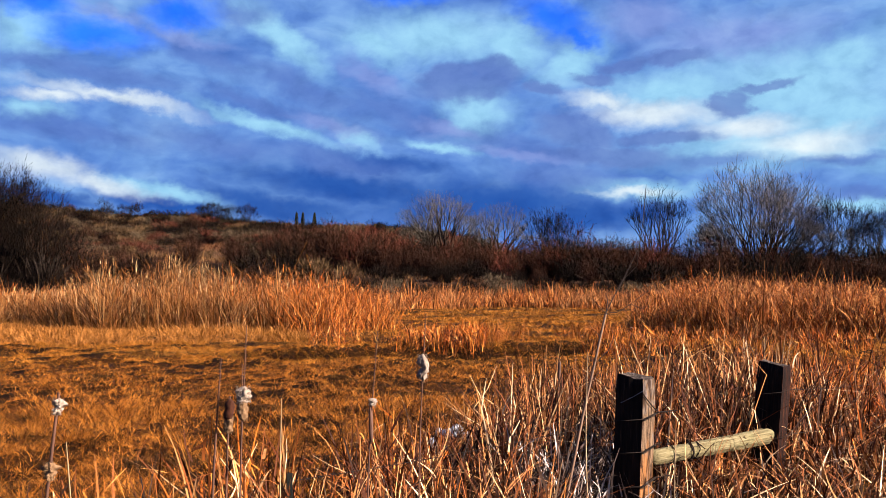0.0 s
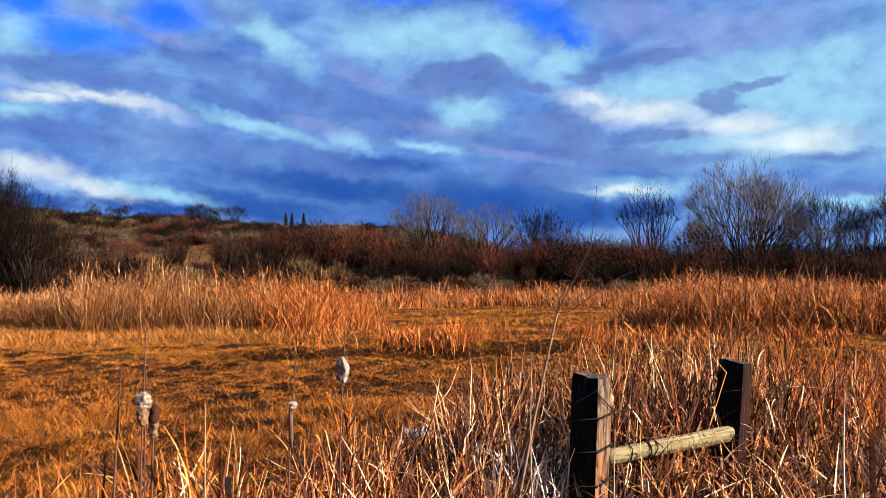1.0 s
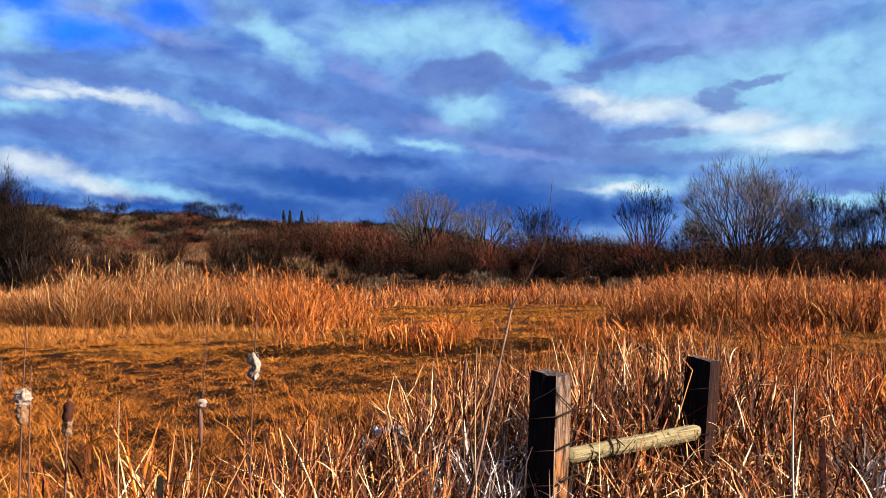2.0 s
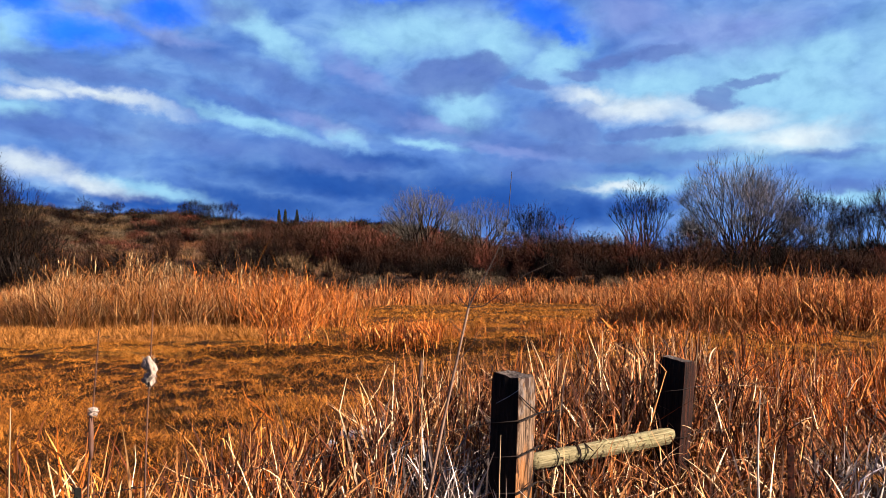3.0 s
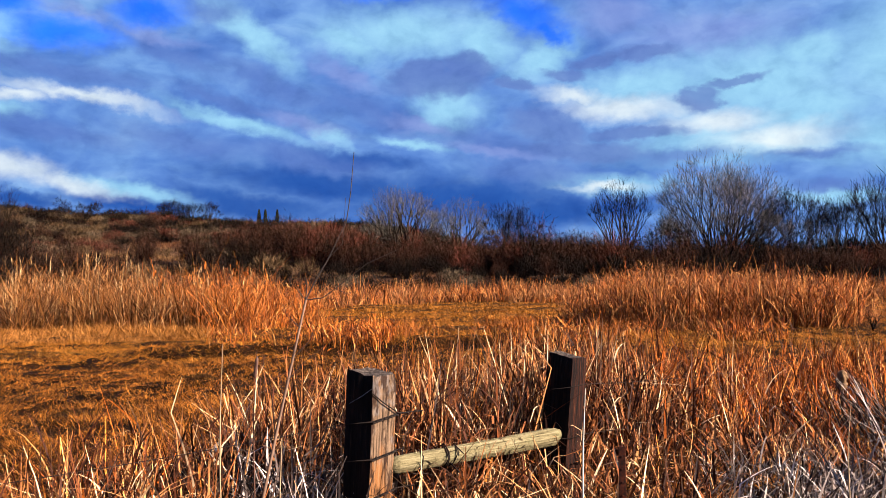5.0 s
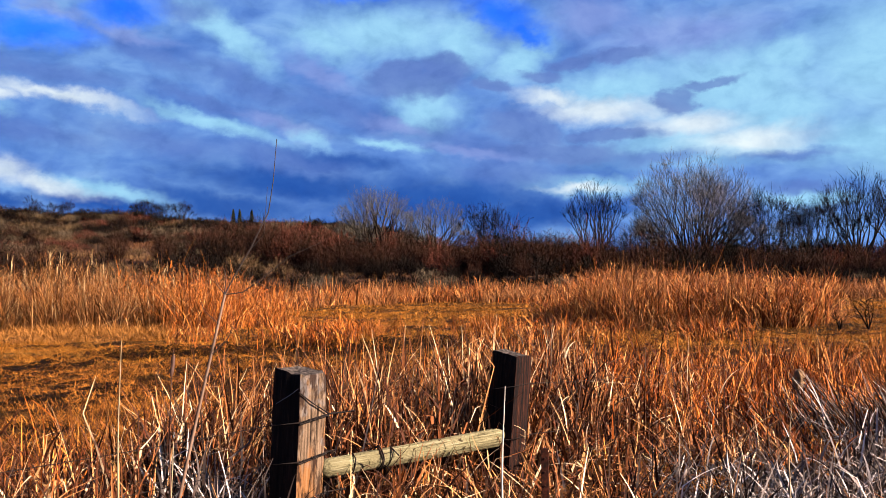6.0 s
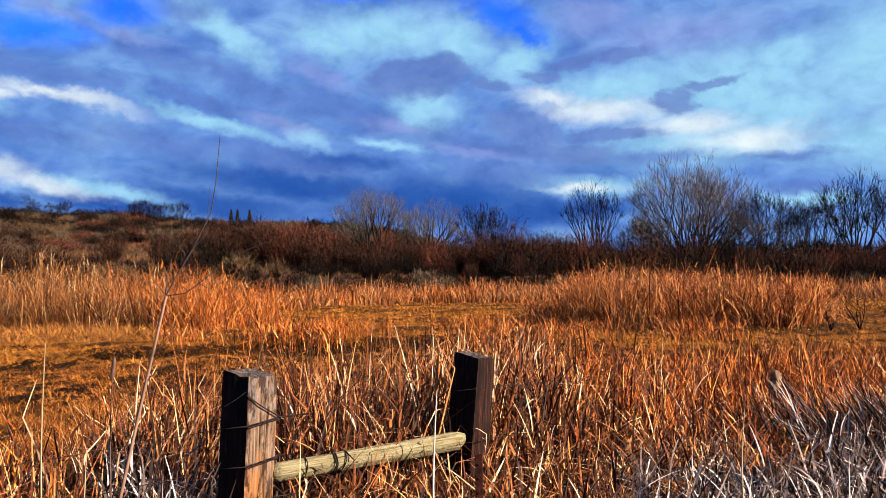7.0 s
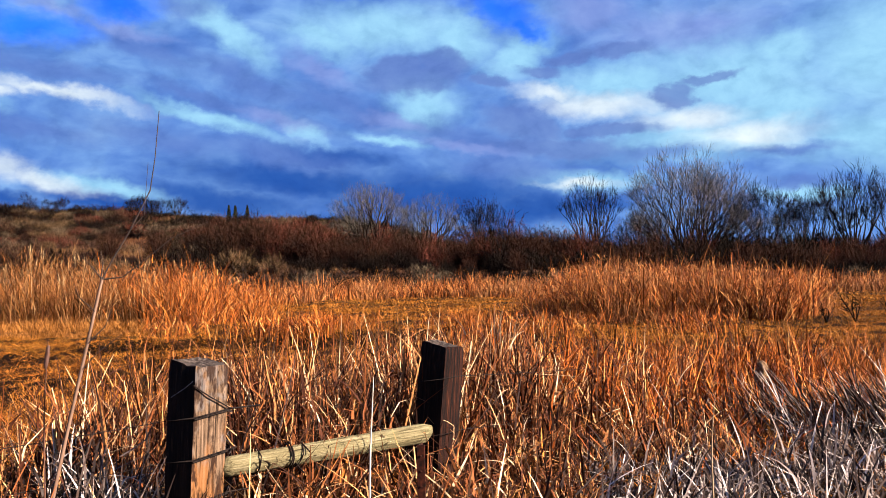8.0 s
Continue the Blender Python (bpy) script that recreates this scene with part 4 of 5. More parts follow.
def sleeper_post(name, x, y, top, wide, deep, turn, lean, side_mat, seed, label):
    """A square sawn timber set in the ground: split corners, uneven top."""
    rnd = random.Random(seed)
    bottom = -0.35
    rings, around = 26, []
    per = 6
    for side in range(4):
        for k in range(per):
            t = k / per
            a, b = ((-1, -1), (1, -1), (1, 1), (-1, 1))[side], ((1, -1), (1, 1), (-1, 1), (-1, -1))[side]
            px, py = a[0] + (b[0] - a[0]) * t, a[1] + (b[1] - a[1]) * t
            if k == 0:
                px, py = px * 0.955, py * 0.955
            around.append((px * wide / 2, py * deep / 2, side))
    bm = bmesh.new()
    cracks = [rnd.random() < 0.3 for _ in around]
    levels = []
    for r in range(rings + 1):
        z = bottom + (top - bottom) * r / rings
        ring = []
        for k, (px, py, _) in enumerate(around):
            n = noise.noise(Vector((px * 14, py * 14, z * 2.2 + seed))) * 0.006
            inset = 1 - (0.05 if cracks[k] and k % per else 0.0) * (0.5 + 0.5 * noise.noise(Vector((k, z * 3, seed)))) + n / 0.1
            wear = 1 - 0.05 * max(0, (r - rings + 1.2)) if r > rings - 2 else 1
            zz = z + (0.014 * noise.noise(Vector((px * 22, py * 22, seed))) - 0.03 * (px / wide) if r == rings else 0)
            ring.append(bm.verts.new((px * inset * wear, py * inset * wear, zz)))
        levels.append(ring)
    count = len(around)
    for r in range(rings):
        for k in range(count):
            f = bm.faces.new((levels[r][k], levels[r][(k + 1) % count], levels[r + 1][(k + 1) % count], levels[r + 1][k]))
            # Side 1 faces the sun; the others carry their shade in the colour.
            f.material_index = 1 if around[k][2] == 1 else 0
            f.smooth = False
    centre = bm.verts.new((0, 0, top - 0.012))
    inner = [bm.verts.new((v.co.x * 0.6, v.co.y * 0.6, top - 0.004 + 0.012 * noise.noise(v.co * 30))) for v in levels[-1]]
    for k in range(count):
        f = bm.faces.new((levels[-1][k], levels[-1][(k + 1) % count], inner[(k + 1) % count], inner[k]))
        f.material_index = 2
        f = bm.faces.new((inner[k], inner[(k + 1) % count], centre))
        f.material_index = 2
    me = bpy.data.meshes.new(name)
    bm.to_mesh(me)
    bm.free()
    for m in (M["tarred_shaded_wood"], side_mat, M["end_grain"]):
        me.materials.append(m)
    root = new(name)
    root.matrix_basis = pose(x, y, 0) @ pose(0, 0, 0, 0, lean, 0) @ pose(0, 0, 0, 0, 0, turn)
    part("timber", me, root)
    return tagged(root, label, "fence post", "fence timbers")


def polyline(points, radius, end=None, bow=0.0, steps=1):
    """Tube rows along points."""
    pts = []
    for a, b in zip(points, points[1:]):
        for k in range(steps):
            t = k / steps
            p = Vector(a).lerp(Vector(b), t)
            p.z -= bow * 4 * t * (1 - t)
            pts.append(p)
    pts.append(Vector(points[-1]))
    end = radius if end is None else end
    n = len(pts) - 1
    return [(*pts[k], *pts[k + 1], radius + (end - radius) * k / n, radius + (end - radius) * (k + 1) / n) for k in range(n)]


TURN = -26.7  # the timbers stand askew to the fence line
sleeper_post("fence_post", 0.735, 6.02, 0.915, 0.20, 0.25, TURN - 7, 2.5, M["weathered_wood"], 3, "square tarred timber post, shade coloured into its dark faces, weathered sunward face tan")
sleeper_post("fence_post", 2.075, 7.12, 0.912, 0.215, 0.225, TURN - 12, 5.0, M["streaked_wood"], 8, "tarred timber post leaning, shade coloured into its black faces, with reddish worn streaks")


def log_rail(name, a, b, r0, r1, label):
    a, b = Vector(a), Vector(b)
    length = (b - a).length
    bm = bmesh.new()
    rings, sides, levels = 30, 18, []
    for r in range(rings + 1):
        t = r / rings
        rad = r0 + (r1 - r0) * t
        end = min(t, 1 - t) * length
        rad *= 1 - 0.30 * max(0, 1 - end / 0.035) ** 2
        ring = []
        for k in range(sides):
            an = 2 * math.pi * k / sides
            flat = 0.86 if 0.1 < (k / sides) < 0.32 else 1.0
            rr = rad * flat * (1 + 0.06 * noise.noise(Vector((math.cos(an) * 1.5, math.sin(an) * 1.5, t * 4))) + (-0.10 if k in (4, 11) else 0))
            ring.append(bm.verts.new((math.cos(an) * rr, math.sin(an) * rr, t * length + 0.012 * math.sin(an) * (1 if r in (0, rings) else 0))))
        levels.append(ring)
    for r in range(rings):
        for k in range(sides):
            bm.faces.new((levels[r][k], levels[r][(k + 1) % sides], levels[r + 1][(k + 1) % sides], levels[r + 1][k])).smooth = True
    bm.faces.new(levels[-1])
    bm.faces.new(levels[0][::-1])
    me = bpy.data.meshes.new(name)
    bm.to_mesh(me)
    bm.free()
    me.materials.append(M["rail_wood"])
    ob = new(name, me)
    ob.matrix_basis = Matrix.Translation(a) @ (b - a).to_track_quat("Z", "Y").to_matrix().to_4x4()
    return tagged(ob, label, "fence rail")


RAIL_A, RAIL_B = Vector((0.87, 6.09, 0.337)), Vector((2.04, 6.97, 0.350))
log_rail("brace_rail", RAIL_A, RAIL_B, 0.060, 0.070, "pale yellow-green round wooden rail bracing two posts")


def wire_thing(name, rows, barbs, mat, label):
    root = new(name)
    root.location = Vector(rows[0][:3])
    inv = root.location.copy()
    s = np.array(rows)
    s[:, 0:3] -= np.array(inv)
    s[:, 3:6] -= np.array(inv)
    breaks = [k for k in range(1, len(s)) if np.linalg.norm(s[k, 0:3] - s[k - 1, 3:6]) > 1e-5]
    for a, b in zip([0] + breaks, breaks + [len(s)]):
        part("strand" if a == 0 else "wrap", mesh_of(name, *pipe(s[a:b], 5), mat, smooth=True), root)
    rnd = random.Random(len(rows) + int(inv.z * 100))
    for p in barbs:
        twist = []
        for k in range(4):
            d = Vector((rnd.gauss(0, 1), rnd.gauss(0, 1), rnd.gauss(0, 1))).normalized() * 0.02
            twist.append((*(Vector(p) - inv), *(Vector(p) - inv + d), 0.0022, 0.001))
        part("barb", mesh_of("barb", *tubes(twist, 3), mat), root)
    return tagged(root, label, "wire", "fence wires")


def along(a, b, gap):
    a, b = Vector(a), Vector(b)
    n = int((b - a).length / gap)
    return [a.lerp(b, (k + 0.5) / n) for k in range(n)]


# corners of the first timber that the wire bends round
for z, tail in ((0.62, 0.16), (0.40, 0.05), (0.17, 0.12)):
    sway = z * 0.0436
    F_L, F_M, F_R = (0.577 + sway, 5.968), (0.749 + sway, 5.853), (0.895 + sway, 6.07)
    a = (-1.30, 4.20, z - 0.03)
    pts = [a, (F_L[0], F_L[1], z - 0.01), (F_M[0] + 0.006, F_M[1] - 0.006, z + 0.02), (F_R[0] + 0.004, F_R[1], z + 0.035), (F_R[0] + tail, F_R[1] + tail * 0.3, z + 0.045)]
    rows = polyline(pts[:2], 0.0022, None, 0.02, 8) + polyline(pts[1:], 0.0048)
    rows += polyline([(F_M[0] + 0.008, F_M[1] - 0.008, z + 0.012), (F_R[0] + 0.006, F_R[1], z + 0.028)], 0.0045)
    wire_thing("barbed_wire", rows, along(pts[0], pts[1], 0.14) + along(pts[2], pts[4], 0.07), M["wire_steel"], "dark rusty barbed wire stapled round the timber post")
for z0, z1, mat in ((0.66, 0.60, "wire_steel"), (0.30, 0.28, "wire_steel")):
    pts = [(1.98, 7.06, z0), (2.14, 6.95, z0 + 0.03), (2.28, 7.13, z0 + 0.03), (4.9, 9.6, z1)]
    wire_thing("barbed_wire", polyline(pts[:3], 0.003) + polyline(pts[2:], 0.0022, None, 0.04, 8), along(pts[2], pts[3], 0.15), M[mat], "thin barbed wire running on from the leaning post")
# loose tie wires
wire_thing("tie_wire", polyline([(0.780, 5.845, 0.81), (0.845, 5.93, 0.74), (0.93, 6.06, 0.66), (0.985, 6.12, 0.655)], 0.004), [], M["wire_steel"], "short bent end of dark wire on the post")
wire_thing("tie_wire", polyline([(0.645, 5.93, 0.74), (0.725, 5.88, 0.79), (0.778, 5.845, 0.83)], 0.0022), [], M["pale_wire"], "thin pale wire across the dark face of the post")
ax = (RAIL_B - RAIL_A).normalized()
across = ax.cross(Vector((0, 0, 1))).normalized()
upw = across.cross(ax)
for at, turns, slope, rad in ((0.17, 1.1, 0.05, 0.004), (0.40, 2.4, 0.015, 0.005), (0.43, 0.6, 0.12, 0.004)):
    pts = []
    for k in range(int(turns * 12) + 1):
        an = 2 * math.pi * k / 12 + at * 9
        c = RAIL_A + ax * (at + slope * k / 12)
        rr = 0.068 if k % 5 else 0.078
        pts.append(c + across * math.cos(an) * rr + upw * math.sin(an) * rr)
    pts.append(pts[-1] + across * 0.06 + Vector((0.02, 0, -0.05)))
    wire_thing("tie_wire", polyline(pts, rad), [], M["wire_steel"], "dark wire wound round the wooden rail")


def steel_stake(name, x, y, top, turn, lean, mat, label):
    """A rolled T-section stake with studs down its face."""
    root = new(name)
    root.matrix_basis = pose(x, y, 0, lean, 0, turn)
    bm = bmesh.new()
    for sx, sy, ox, oy in ((0.030, 0.006, 0, 0), (0.006, 0.034, 0, 0.019)):
        bmesh.ops.create_cube(bm, size=1, matrix=Matrix.LocRotScale((ox, oy, top / 2 - 0.15), None, (sx, sy, top + 0.3)))
    bmesh.ops.bevel(bm, geom=bm.edges[:], offset=0.0015, segments=1, affect="EDGES")
    me = bpy.data.meshes.new("section")
    bm.to_mesh(me)
    bm.free()
    me.materials.append(mat)
    part("section", me, root)
    bm = bmesh.new()
    bmesh.ops.create_cube(bm, size=1, matrix=Matrix.Diagonal((0.007, 0.005, 0.006, 1)))
    bmesh.ops.bevel(bm, geom=bm.edges[:], offset=0.001, segments=1, affect="EDGES")
    stud = bpy.data.meshes.new("stud")
    bm.to_mesh(stud)
    bm.free()
    stud.materials.append(mat)
    for k in range(7):
        part("stud", stud, root).location = (0, -0.004, top - 0.04 - 0.055 * k)
    return tagged(root, label, "stake")


steel_stake("steel_stake", -1.32, 4.18, 0.63, 20, 0, M["black_steel"], "black steel T-stake of the wire fence among the reeds")
steel_stake("steel_stake", 1.91, 4.40, 0.74, -10, 0, M["rusty_steel"], "rusty red steel T-stake standing in the reeds")


def stump(name, x, y, top, r, label):
    root = new(name)
    root.matrix_basis = pose(x, y, float(ground_height(x, y)) - 0.1, 3, 4, 30)
    s = polyline([(0, 0, 0), (0.01, 0, top * 0.6), (0.015, 0.01, top + 0.1)], r, r * 0.6, 0, 4)
    part("shaft", mesh_of(name, *pipe(s, 8), M["tarred_shaded_wood"]), root)
    return tagged(root, label, "stump")


stump("broken_stake", 5.07, 10.6, 0.55, 0.06, "dark broken wooden stake among the bleached reeds")

# ------------------------------------------------------------------ cattails and weeds
M["stalk_brown"] = material("stalk_brown", barky((0.02391, 0.008774, 0.004783), (0.07123, 0.02753, 0.01296), 20.0), 0.7, 0.3)
M["stalk_pale"] = material("stalk_pale", barky((0.1373, 0.08692, 0.04118), (0.2269, 0.1683, 0.09881), 20.0), 0.65, 0.3)
M["stalk_white"] = material("stalk_white", barky((0.24, 0.21, 0.17), (0.36, 0.33, 0.28), 20.0), 0.65, 0.2)
M["head_brown"] = material("head_brown", barky((0.01068, 0.00366, 0.002135), (0.0366, 0.0122, 0.006101), 260.0), 0.95, 0.1)
M["fluff_white"] = material("fluff_white", barky((0.12, 0.09, 0.070), (0.27, 0.23, 0.195), 260.0), 0.95, 0.1, 0.2)
M["fluff_tan"] = material("fluff_tan", barky((0.07997, 0.04362, 0.02181), (0.1745, 0.1141, 0.06375), 260.0), 0.95, 0.1, 0.2)
M["whip_dark"] = material("whip_dark", barky((0.008, 0.006, 0.006), (0.030, 0.019, 0.016), 14.0), 0.8, 0.2)
M["bark_weed"] = material("bark_weed", barky((0.060, 0.034, 0.022), (0.17, 0.105, 0.070), 14.0), 0.8, 0.2)


def seed_head(rng_, length, r, mat, hairs, ragged):
    """A seed head: an uneven spindle with loose down."""
    rings, sides = 22, 20
    v, q = [], []
    for i in range(rings + 1):
        t = i / rings
        rad = r * min(1.0, (1 - abs(2 * t - 1) ** 5)) + 0.001
        for k in range(sides):
            a = 2 * math.pi * k / sides
            n = 1 + ragged * (1.0 * noise.noise(Vector((math.cos(a) * 1.6 + r * 90, math.sin(a) * 1.6, t * 5 + length * 50))) + 0.7 * noise.noise(Vector((math.cos(a) * 4 + r * 70, math.sin(a) * 4, t * 7)))) - 0.2 * ragged
            v.append((math.cos(a) * rad * n + 0.5 * ragged * r * noise.noise(Vector((t * 3, length * 40, 1.0))), math.sin(a) * rad * n, length * (t - 0.5)))
    for i in range(rings):
        for k in range(sides):
            a = i * sides
            q.append((a + k, a + (k + 1) % sides, a + sides + (k + 1) % sides, a + sides + k))
    geo = (np.array(v), np.array(q))
    if hairs:
        a, t = rng_.uniform(0, 2 * np.pi, hairs), rng_.uniform(-0.5, 0.5, hairs)
        root = np.stack([np.cos(a) * r * 0.9, np.sin(a) * r * 0.9, t * length], 1)
        out = root + np.stack([np.cos(a), np.sin(a), rng_.normal(0, 0.6, hairs)], 1) * rng_.uniform(0.1, 0.4, hairs)[:, None] * r
        geo = merge(geo, tubes(np.concatenate([root, out, np.full((hairs, 1), 0.0007), np.full((hairs, 1), 0.0003)], 1), 3))
    return mesh_of("seed_head", *geo, mat, smooth=True)


crng = np.random.default_rng(77)


def cattail(x, y, top, heads, lean=(0.0, 0.0), thick=0.0055, tipped=True, mat="stalk_brown", label="dry brown cattail stalk with a burst seed head"):
    """heads: rows of height, length, radius, material, hairs, raggedness. lean: shift of the tip in metres."""
    z = float(ground_height(x, y))
    root = new("cattail")
    root.location = (x - lean[0], y - lean[1], z)
    top = top - z

    def at(h):
        t = h / top
        return Vector((lean[0] * t ** 1.3 + 0.006 * math.sin(t * 7), lean[1] * t ** 1.3, h))

    pts = [at(top * k / 9) for k in range(10)]
    part("stalk", mesh_of("stalk", *pipe(polyline(pts, thick, 0.0016 if tipped else thick * 0.7), 6), M[mat], smooth=True), root)
    for h, length, r, m, hairs, ragged in heads:
        ob = part("seed_head", seed_head(crng, length, r, M[m], hairs, ragged), root)
        ob.location = at(h - z)
        ob.rotation_euler = (crng.normal(0, 0.08), crng.normal(0, 0.08), 0)
    return tagged(root, label, "cattail", "cattails near the fence")


cattail(-0.645, 3.03, 1.44, [(1.245, 0.10, 0.0165, "fluff_white", 200, 0.7)], (0.03, 0.0), label="cattail stalk with a pale fluffy seed head")
cattail(-1.155, 2.41, 1.42, [(1.222, 0.050, 0.018, "fluff_white", 320, 0.7), (1.178, 0.065, 0.013, "fluff_tan", 200, 0.5)], (0.01, 0), label="cattail stalk with a white bursting seed head")
cattail(-1.43, 3.38, 1.10, [(1.045, 0.09, 0.0185, "head_brown", 60, 0.15), (0.985, 0.07, 0.016, "fluff_tan", 260, 0.6)], (0.0, 0), tipped=False, label="cattail with a dark brown head shedding tan down")
cattail(-0.82, 3.05, 1.375, [(1.118, 0.03, 0.013, "fluff_white", 120, 0.6), (1.04, 0.14, 0.0068, "stalk_brown", 0, 0.15)], (0.05, 0), thick=0.006)
cattail(-1.545, 2.06, 1.27, [(1.235, 0.045, 0.011, "fluff_white", 160, 1.3), (1.075, 0.05, 0.012, "fluff_tan", 160, 1.4)], (0.07, 0.0), thick=0.0055, tipped=False, label="brown cattail stalk with tufts of pale down")
cattail(-1.235, 2.44, 1.325, [], (0.03, 0.0), thick=0.010, label="bare reddish brown cattail stalk")
cattail(-1.19, 2.52, 1.30, [], (-0.02, 0.0), thick=0.0045, label="bare reddish brown cattail stalk")
cattail(0.17, 5.50, 1.085, [(1.0, 0.12, 0.009, "stalk_brown", 0, 0.2)], (0.02, 0), thick=0.006, label="bare reddish brown cattail stalk")
cattail(5.38, 9.56, 0.47, [(0.40, 0.22, 0.05, "fluff_tan", 300, 0.5)], (0.0, 0), thick=0.02, tipped=False, label="cattail with a tan bursting head among grey reeds")
cattail(1.74, 4.32, 1.0, [], (0.02, 0), thick=0.010, mat="stalk_white", label="bleached white dry reed stem before the fence")
for x, y, top, shift in ((0.19, 4.55, 1.19, 0.01), (-1.21, 3.3, 1.10, -0.02), (2.79, 9.1, 1.02, -0.02), (-2.0, 3.2, 0.95, -0.10), (0.52, 4.05, 0.86, 0.0), (3.3, 5.2, 0.80, 0.03), (2.62, 8.3, 1.0, 0.02)):
    cattail(x, y, top, [], (shift, 0), thick=0.006, mat="stalk_pale", label="tall pale dry reed stem")


def sapling():
    """A leafless weed stem that forks and carries thin whips."""
    base = Vector((0.14, 5.42, 0.0))
    root = new("bare_sapling")
    root.location = base
    f = Vector((0.452, 5.42, 1.365)) - base

    def off(dx, dz, dy=0.0):
        return f + Vector((dx, dy, dz))

    part("stem", mesh_of("stem", *pipe(polyline([(0, 0, -0.05), (0.10, 0, 0.42), (0.164, 0.0082, 0.7216), tuple(f)], 0.0115, 0.0075, 0, 3), 6), M["bark_weed"], smooth=True), root)
    whips = [([(0, 0), (0.05, 0.10), (0.12, 0.22), (0.22, 0.42), (0.245, 0.58), (0.265, 0.80)], 0.0042), ([(0, 0), (0.09, 0.01), (0.16, 0.06), (0.33, 0.19), (0.50, 0.265)], 0.0034), ([(0.12, 0.22), (0.20, 0.30), (0.22, 0.55)], 0.002),
             ([(0, 0), (-0.05, 0.06), (-0.09, 0.10)], 0.003), ([(0.0, 0.0), (0.01, 0.08), (0.0, 0.13)], 0.0035), ([(-0.06, -0.30), (0.02, -0.22), (0.05, -0.14)], 0.0028), ([(-0.03, -0.15), (-0.10, -0.08), (-0.12, -0.02)], 0.0024),
             ([(-0.09, -0.42), (-0.02, -0.34), (0.10, -0.25)], 0.0022), ([(0.16, 0.06), (0.22, 0.03), (0.27, 0.05)], 0.0022), ([(-0.02, 0.55), (-0.03, 0.70)], 0.0012)]
    for k, (pts, r) in enumerate(whips[:-1]):
        part("twig", mesh_of("twig", *pipe(polyline([tuple(off(dx, dz, 0.02 * math.sin(k + dx * 9))) for dx, dz in pts], r, r * 0.45, 0, 2), 5), M["whip_dark" if r < 0.0036 or k == 0 else "bark_weed"], smooth=True), root)
    return tagged(root, "leafless forked sapling with thin reddish whips", "sapling")


sapling()


def grow(rng, segs, p, d, length, radius, level, spec):
    """Adds a bough and all that grows on it; a row of segs is p, q, r0, r1, level."""
    steps, kids, angle, ratio, rise, wobble, first = spec[level]
    step = length / steps
    r = radius
    for k in range(steps):
        d = d + Vector((rng.gauss(0, wobble), rng.gauss(0, wobble), rng.gauss(0, wobble) + rise))
        d.normalize()
        q = p + d * step
        r2 = max(radius * (1 - 0.75 * (k + 1) / steps), 0.004)
        segs.append((*p, *q, r, r2, level))
        p, r = q, r2
        if level + 1 < len(spec) and (k + 1) / steps >= first:
            for _ in range(kids):
                turn = Vector((rng.gauss(0, 1), rng.gauss(0, 1), rng.gauss(0, 1))).cross(d)
                if turn.length < 1e-3:
                    continue
                nd = Matrix.Rotation(radians(angle * rng.uniform(0.6, 1.3)), 3, turn.normalized()) @ d
                grow(rng, segs, p.copy(), nd, length * ratio * rng.uniform(0.7, 1.15), max(r * 0.62, 0.005), level + 1, spec)


def dead_weed(x, y, h, seed):
    rnd_ = random.Random(seed)
    segs = []
    for k in range(5):
        a = rnd_.uniform(0, 6.28)
        grow(rnd_, segs, Vector((0, 0, 0)), Vector((math.cos(a) * 0.35, math.sin(a) * 0.35, 1)).normalized(), h * rnd_.uniform(0.7, 1.1), 0.02, 0, [(4, 1, 40, 0.3, 0.0, 0.15, 0.4), (2, 1, 40, 0.5, 0.0, 0.2, 0.4), (2, 0, 0, 0, 0, 0.2, 0)])
    s = np.array(segs)
    s[:, 6:8] = np.maximum(s[:, 6:8], 0.008)
    root = new("dead_weed")
    root.location = (x, y, float(ground_height(x, y)))
    part("stem", mesh_of("stem", *tubes(s, 4), M["twig_dark"]), root)
    return tagged(root, "dark withered weed standing in the meadow", "weed", "withered weeds")


for k, (x, y, h) in enumerate(((13.6, 24.6, 0.55), (14.2, 24.2, 0.75), (15.0, 23.8, 0.6), (15.7, 24.5, 0.8))):
    dead_weed(x, y, h, 40 + k)

# leaning heap of grey leaves
hr = np.random.default_rng(91)
n = 480
hx, hy = hr.normal(5.7, 0.6, n), hr.normal(8.5, 0.4, n)
root_pts = np.stack([hx, hy, ground_height(hx, hy) + hr.uniform(0, 0.1, n)], 1)
stuff("fallen_reed_heap", ribbons(hr, root_pts, hr.uniform(0.3, 0.68, n), 0.016, hr.normal(0.65, 0.2, n), hr.uniform(0, 0.4, n), 5, 0.2, 1.2, az=np.pi + hr.normal(0, 0.35, n)), M["reed_grey"], "heap of grey fallen reeds leaning one way", "reeds")

# ------------------------------------------------------------------ snow
def snow_look(q):
    n = q.noise(place_of(q), 12.0, 4.0)
    return q.ramp(n, [(0.3, (0.16, 0.165, 0.185)), (0.6, (0.30, 0.305, 0.32))]), n


M["snow"] = material("snow", snow_look, 0.7, 0.3, 0.0, (0.6, 0.02))


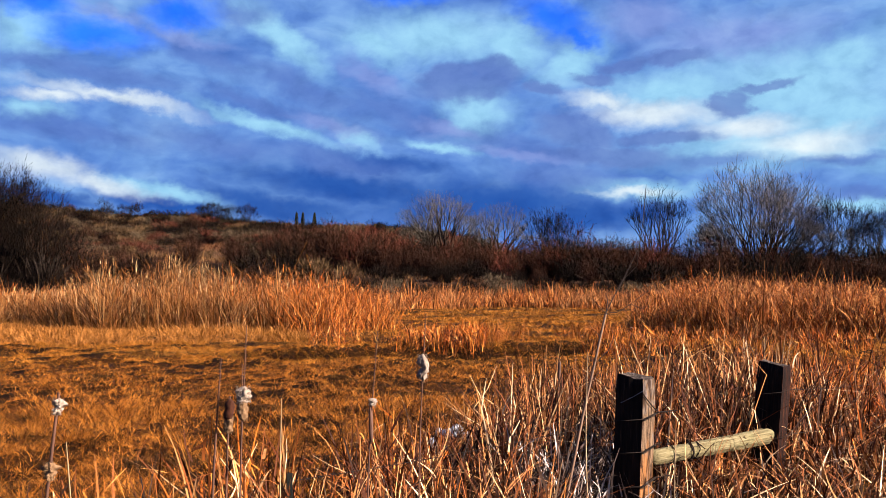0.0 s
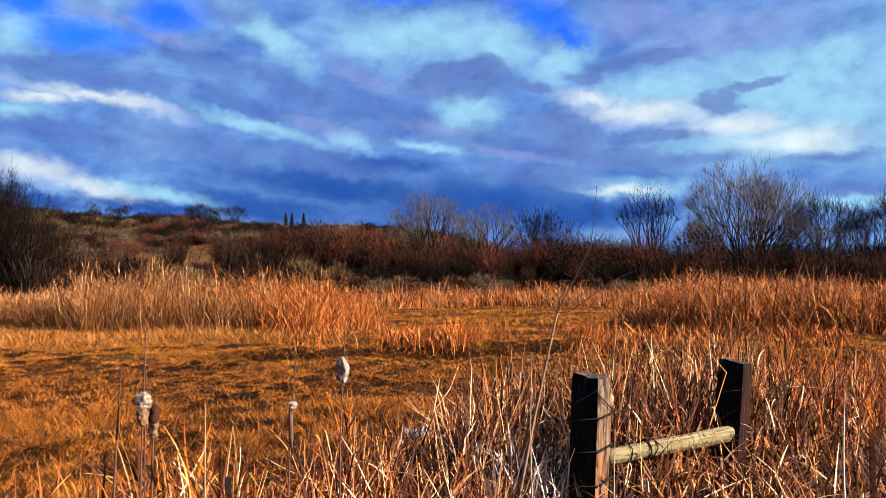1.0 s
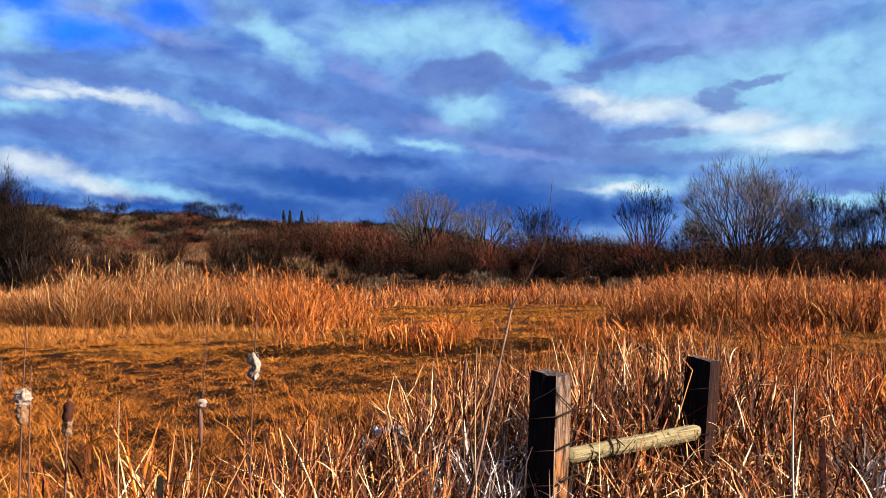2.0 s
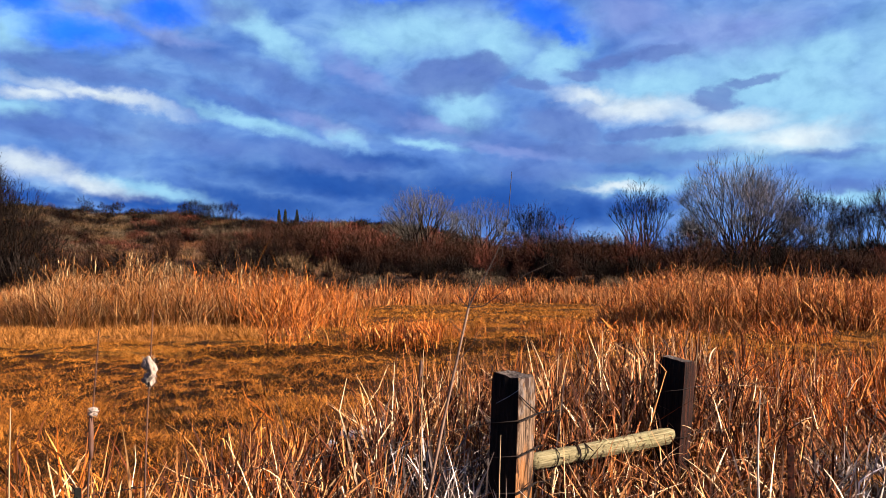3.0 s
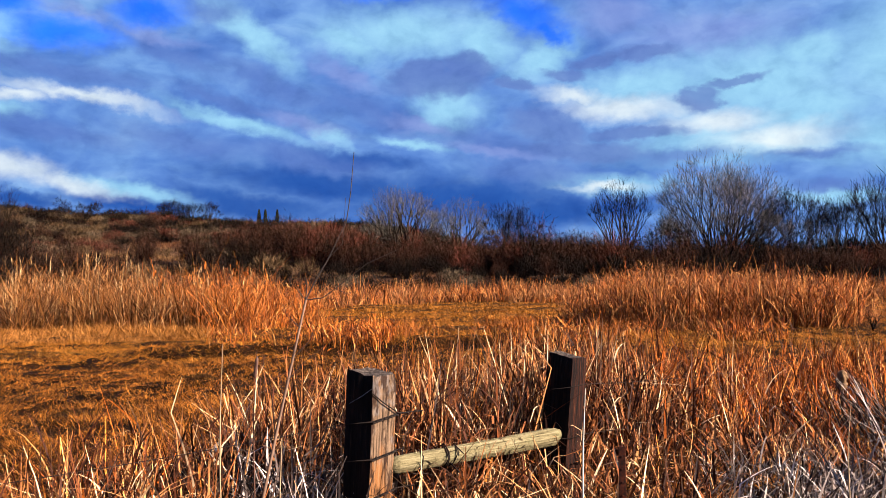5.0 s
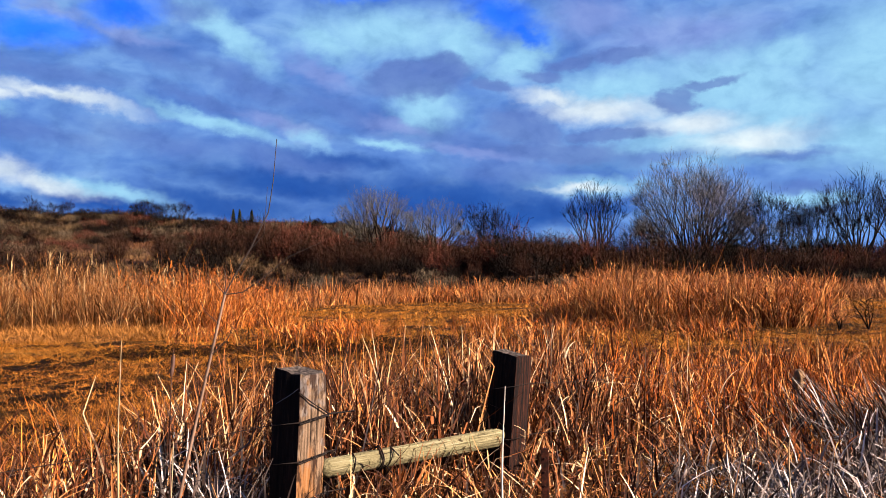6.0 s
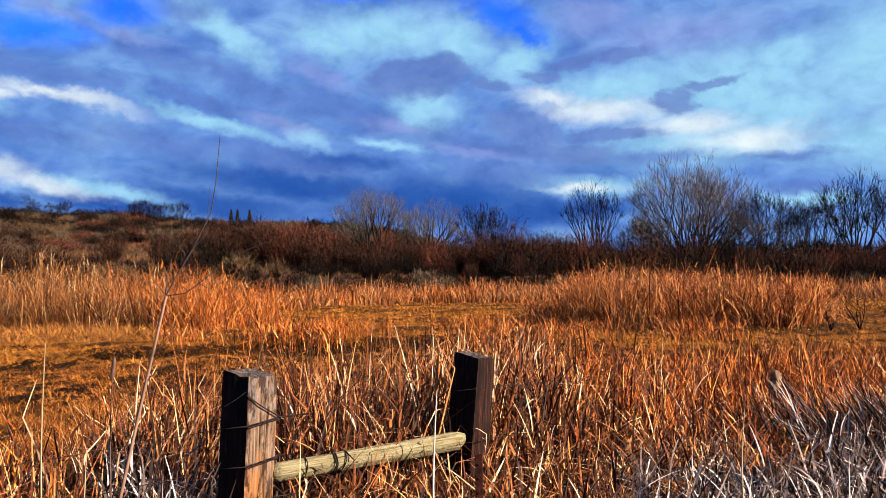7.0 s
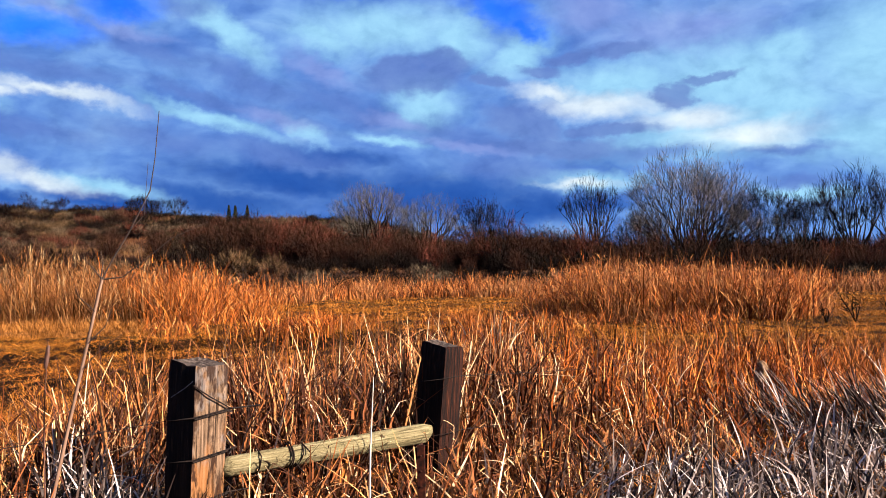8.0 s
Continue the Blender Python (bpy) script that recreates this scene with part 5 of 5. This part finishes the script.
def patch(name, x, y, rx, ry, rise, mat, seed, label, category, lift=0.02, turn=0.0):
    """An uneven low mound or pool surface with a ragged outline."""
    rings, sides = 7, 40
    v, q = [], []
    for i in range(rings + 1):
        t = i / rings
        for k in range(sides):
            a = 2 * math.pi * k / sides
            r = t * (1 + 0.35 * noise.noise(Vector((math.cos(a) * 1.6, math.sin(a) * 1.6, seed))) + 0.15 * noise.noise(Vector((math.cos(a) * 5, math.sin(a) * 5, seed))))
            v.append((math.cos(a) * r * rx, math.sin(a) * r * ry, rise * (1 - t ** 2.2) * (1 + 0.5 * noise.noise(Vector((r * 5 * math.cos(a), r * 5 * math.sin(a), seed)))) - (0.03 if i == rings and rise else 0)))
    for i in range(rings):
        for k in range(sides):
            b = i * sides
            q.append((b + k, b + (k + 1) % sides, b + sides + (k + 1) % sides, b + sides + k))
    ob = new(name, mesh_of(name, np.array(v), np.array(q), mat, smooth=True))
    ob.matrix_basis = pose(x, y, float(ground_height(x, y)) + lift, 0, 0, turn)
    return ob


for x, y, rx, ry, seed in ((-0.66, 8.35, 0.05, 0.045, 2.0), (-0.42, 8.95, 0.045, 0.05, 3.0), (-0.5, 8.6, 0.03, 0.07, 5.0), (-0.33, 8.5, 0.035, 0.03, 6.0), (-0.6, 8.75, 0.025, 0.03, 7.0)):
    tagged(patch("snow_patch", x, y, rx * 1.5, ry * 1.5, 0.05, M["snow"], seed, "", "", 0.03, seed * 50), "small remnant of white snow among the reeds", "snow", "snow remnants")
tagged(patch("snow_patch", 6.64, 32.3, 0.35, 0.3, 0.04, M["snow"], 4.0, "", "", 0.03), "small white snow patch at the foot of the reeds", "snow")

# ------------------------------------------------------------------ skyline of the hill
def column_meshes(seed):
    """A narrow dense evergreen, one unit high: a short stem and a spindle of upright sprays."""
    r = np.random.default_rng(seed)
    n = 900
    z, a = r.uniform(0.06, 0.98, n), r.uniform(0, 2 * np.pi, n)
    wide = 0.11 * np.sin(np.pi * np.clip(z, 0, 1) ** 0.8) ** 0.7 * r.uniform(0.3, 1.0, n)
    p = np.column_stack([np.cos(a) * wide, np.sin(a) * wide, z])
    q = p + np.column_stack([np.cos(a) * 0.02, np.sin(a) * 0.02, r.uniform(0.04, 0.10, n)])
    return mesh_of("column_stem", *tubes([(0, 0, -0.05, 0, 0, 0.8, 0.02, 0.006)], 5), M["bark_dark"]), mesh_of("column_crown", *strips(np.column_stack([p, q, np.full(n, 0.010), np.full(n, 0.003)]), seed), M["evergreen"])


for k, (x, h) in enumerate(((-26.2, 3.1), (-25.1, 3.2), (-23.0, 3.3))):
    plant("column_tree", column_meshes(60 + k), x, 158, h, x * 50, "small dark columnar tree on the skyline", "tree", "columnar trees on the skyline", ("stem", "crown"))
for x, h in ((-43.4, 3.6), (-41.8, 4.4), (-40.2, 3.6), (-38.4, 4.0), (-35.4, 4.2)):
    plant("upright_tree", open_tree, x, 160, h, x * 70, "small thin bare tree on the skyline", "tree", "bare trees on the skyline", sink=0.2)
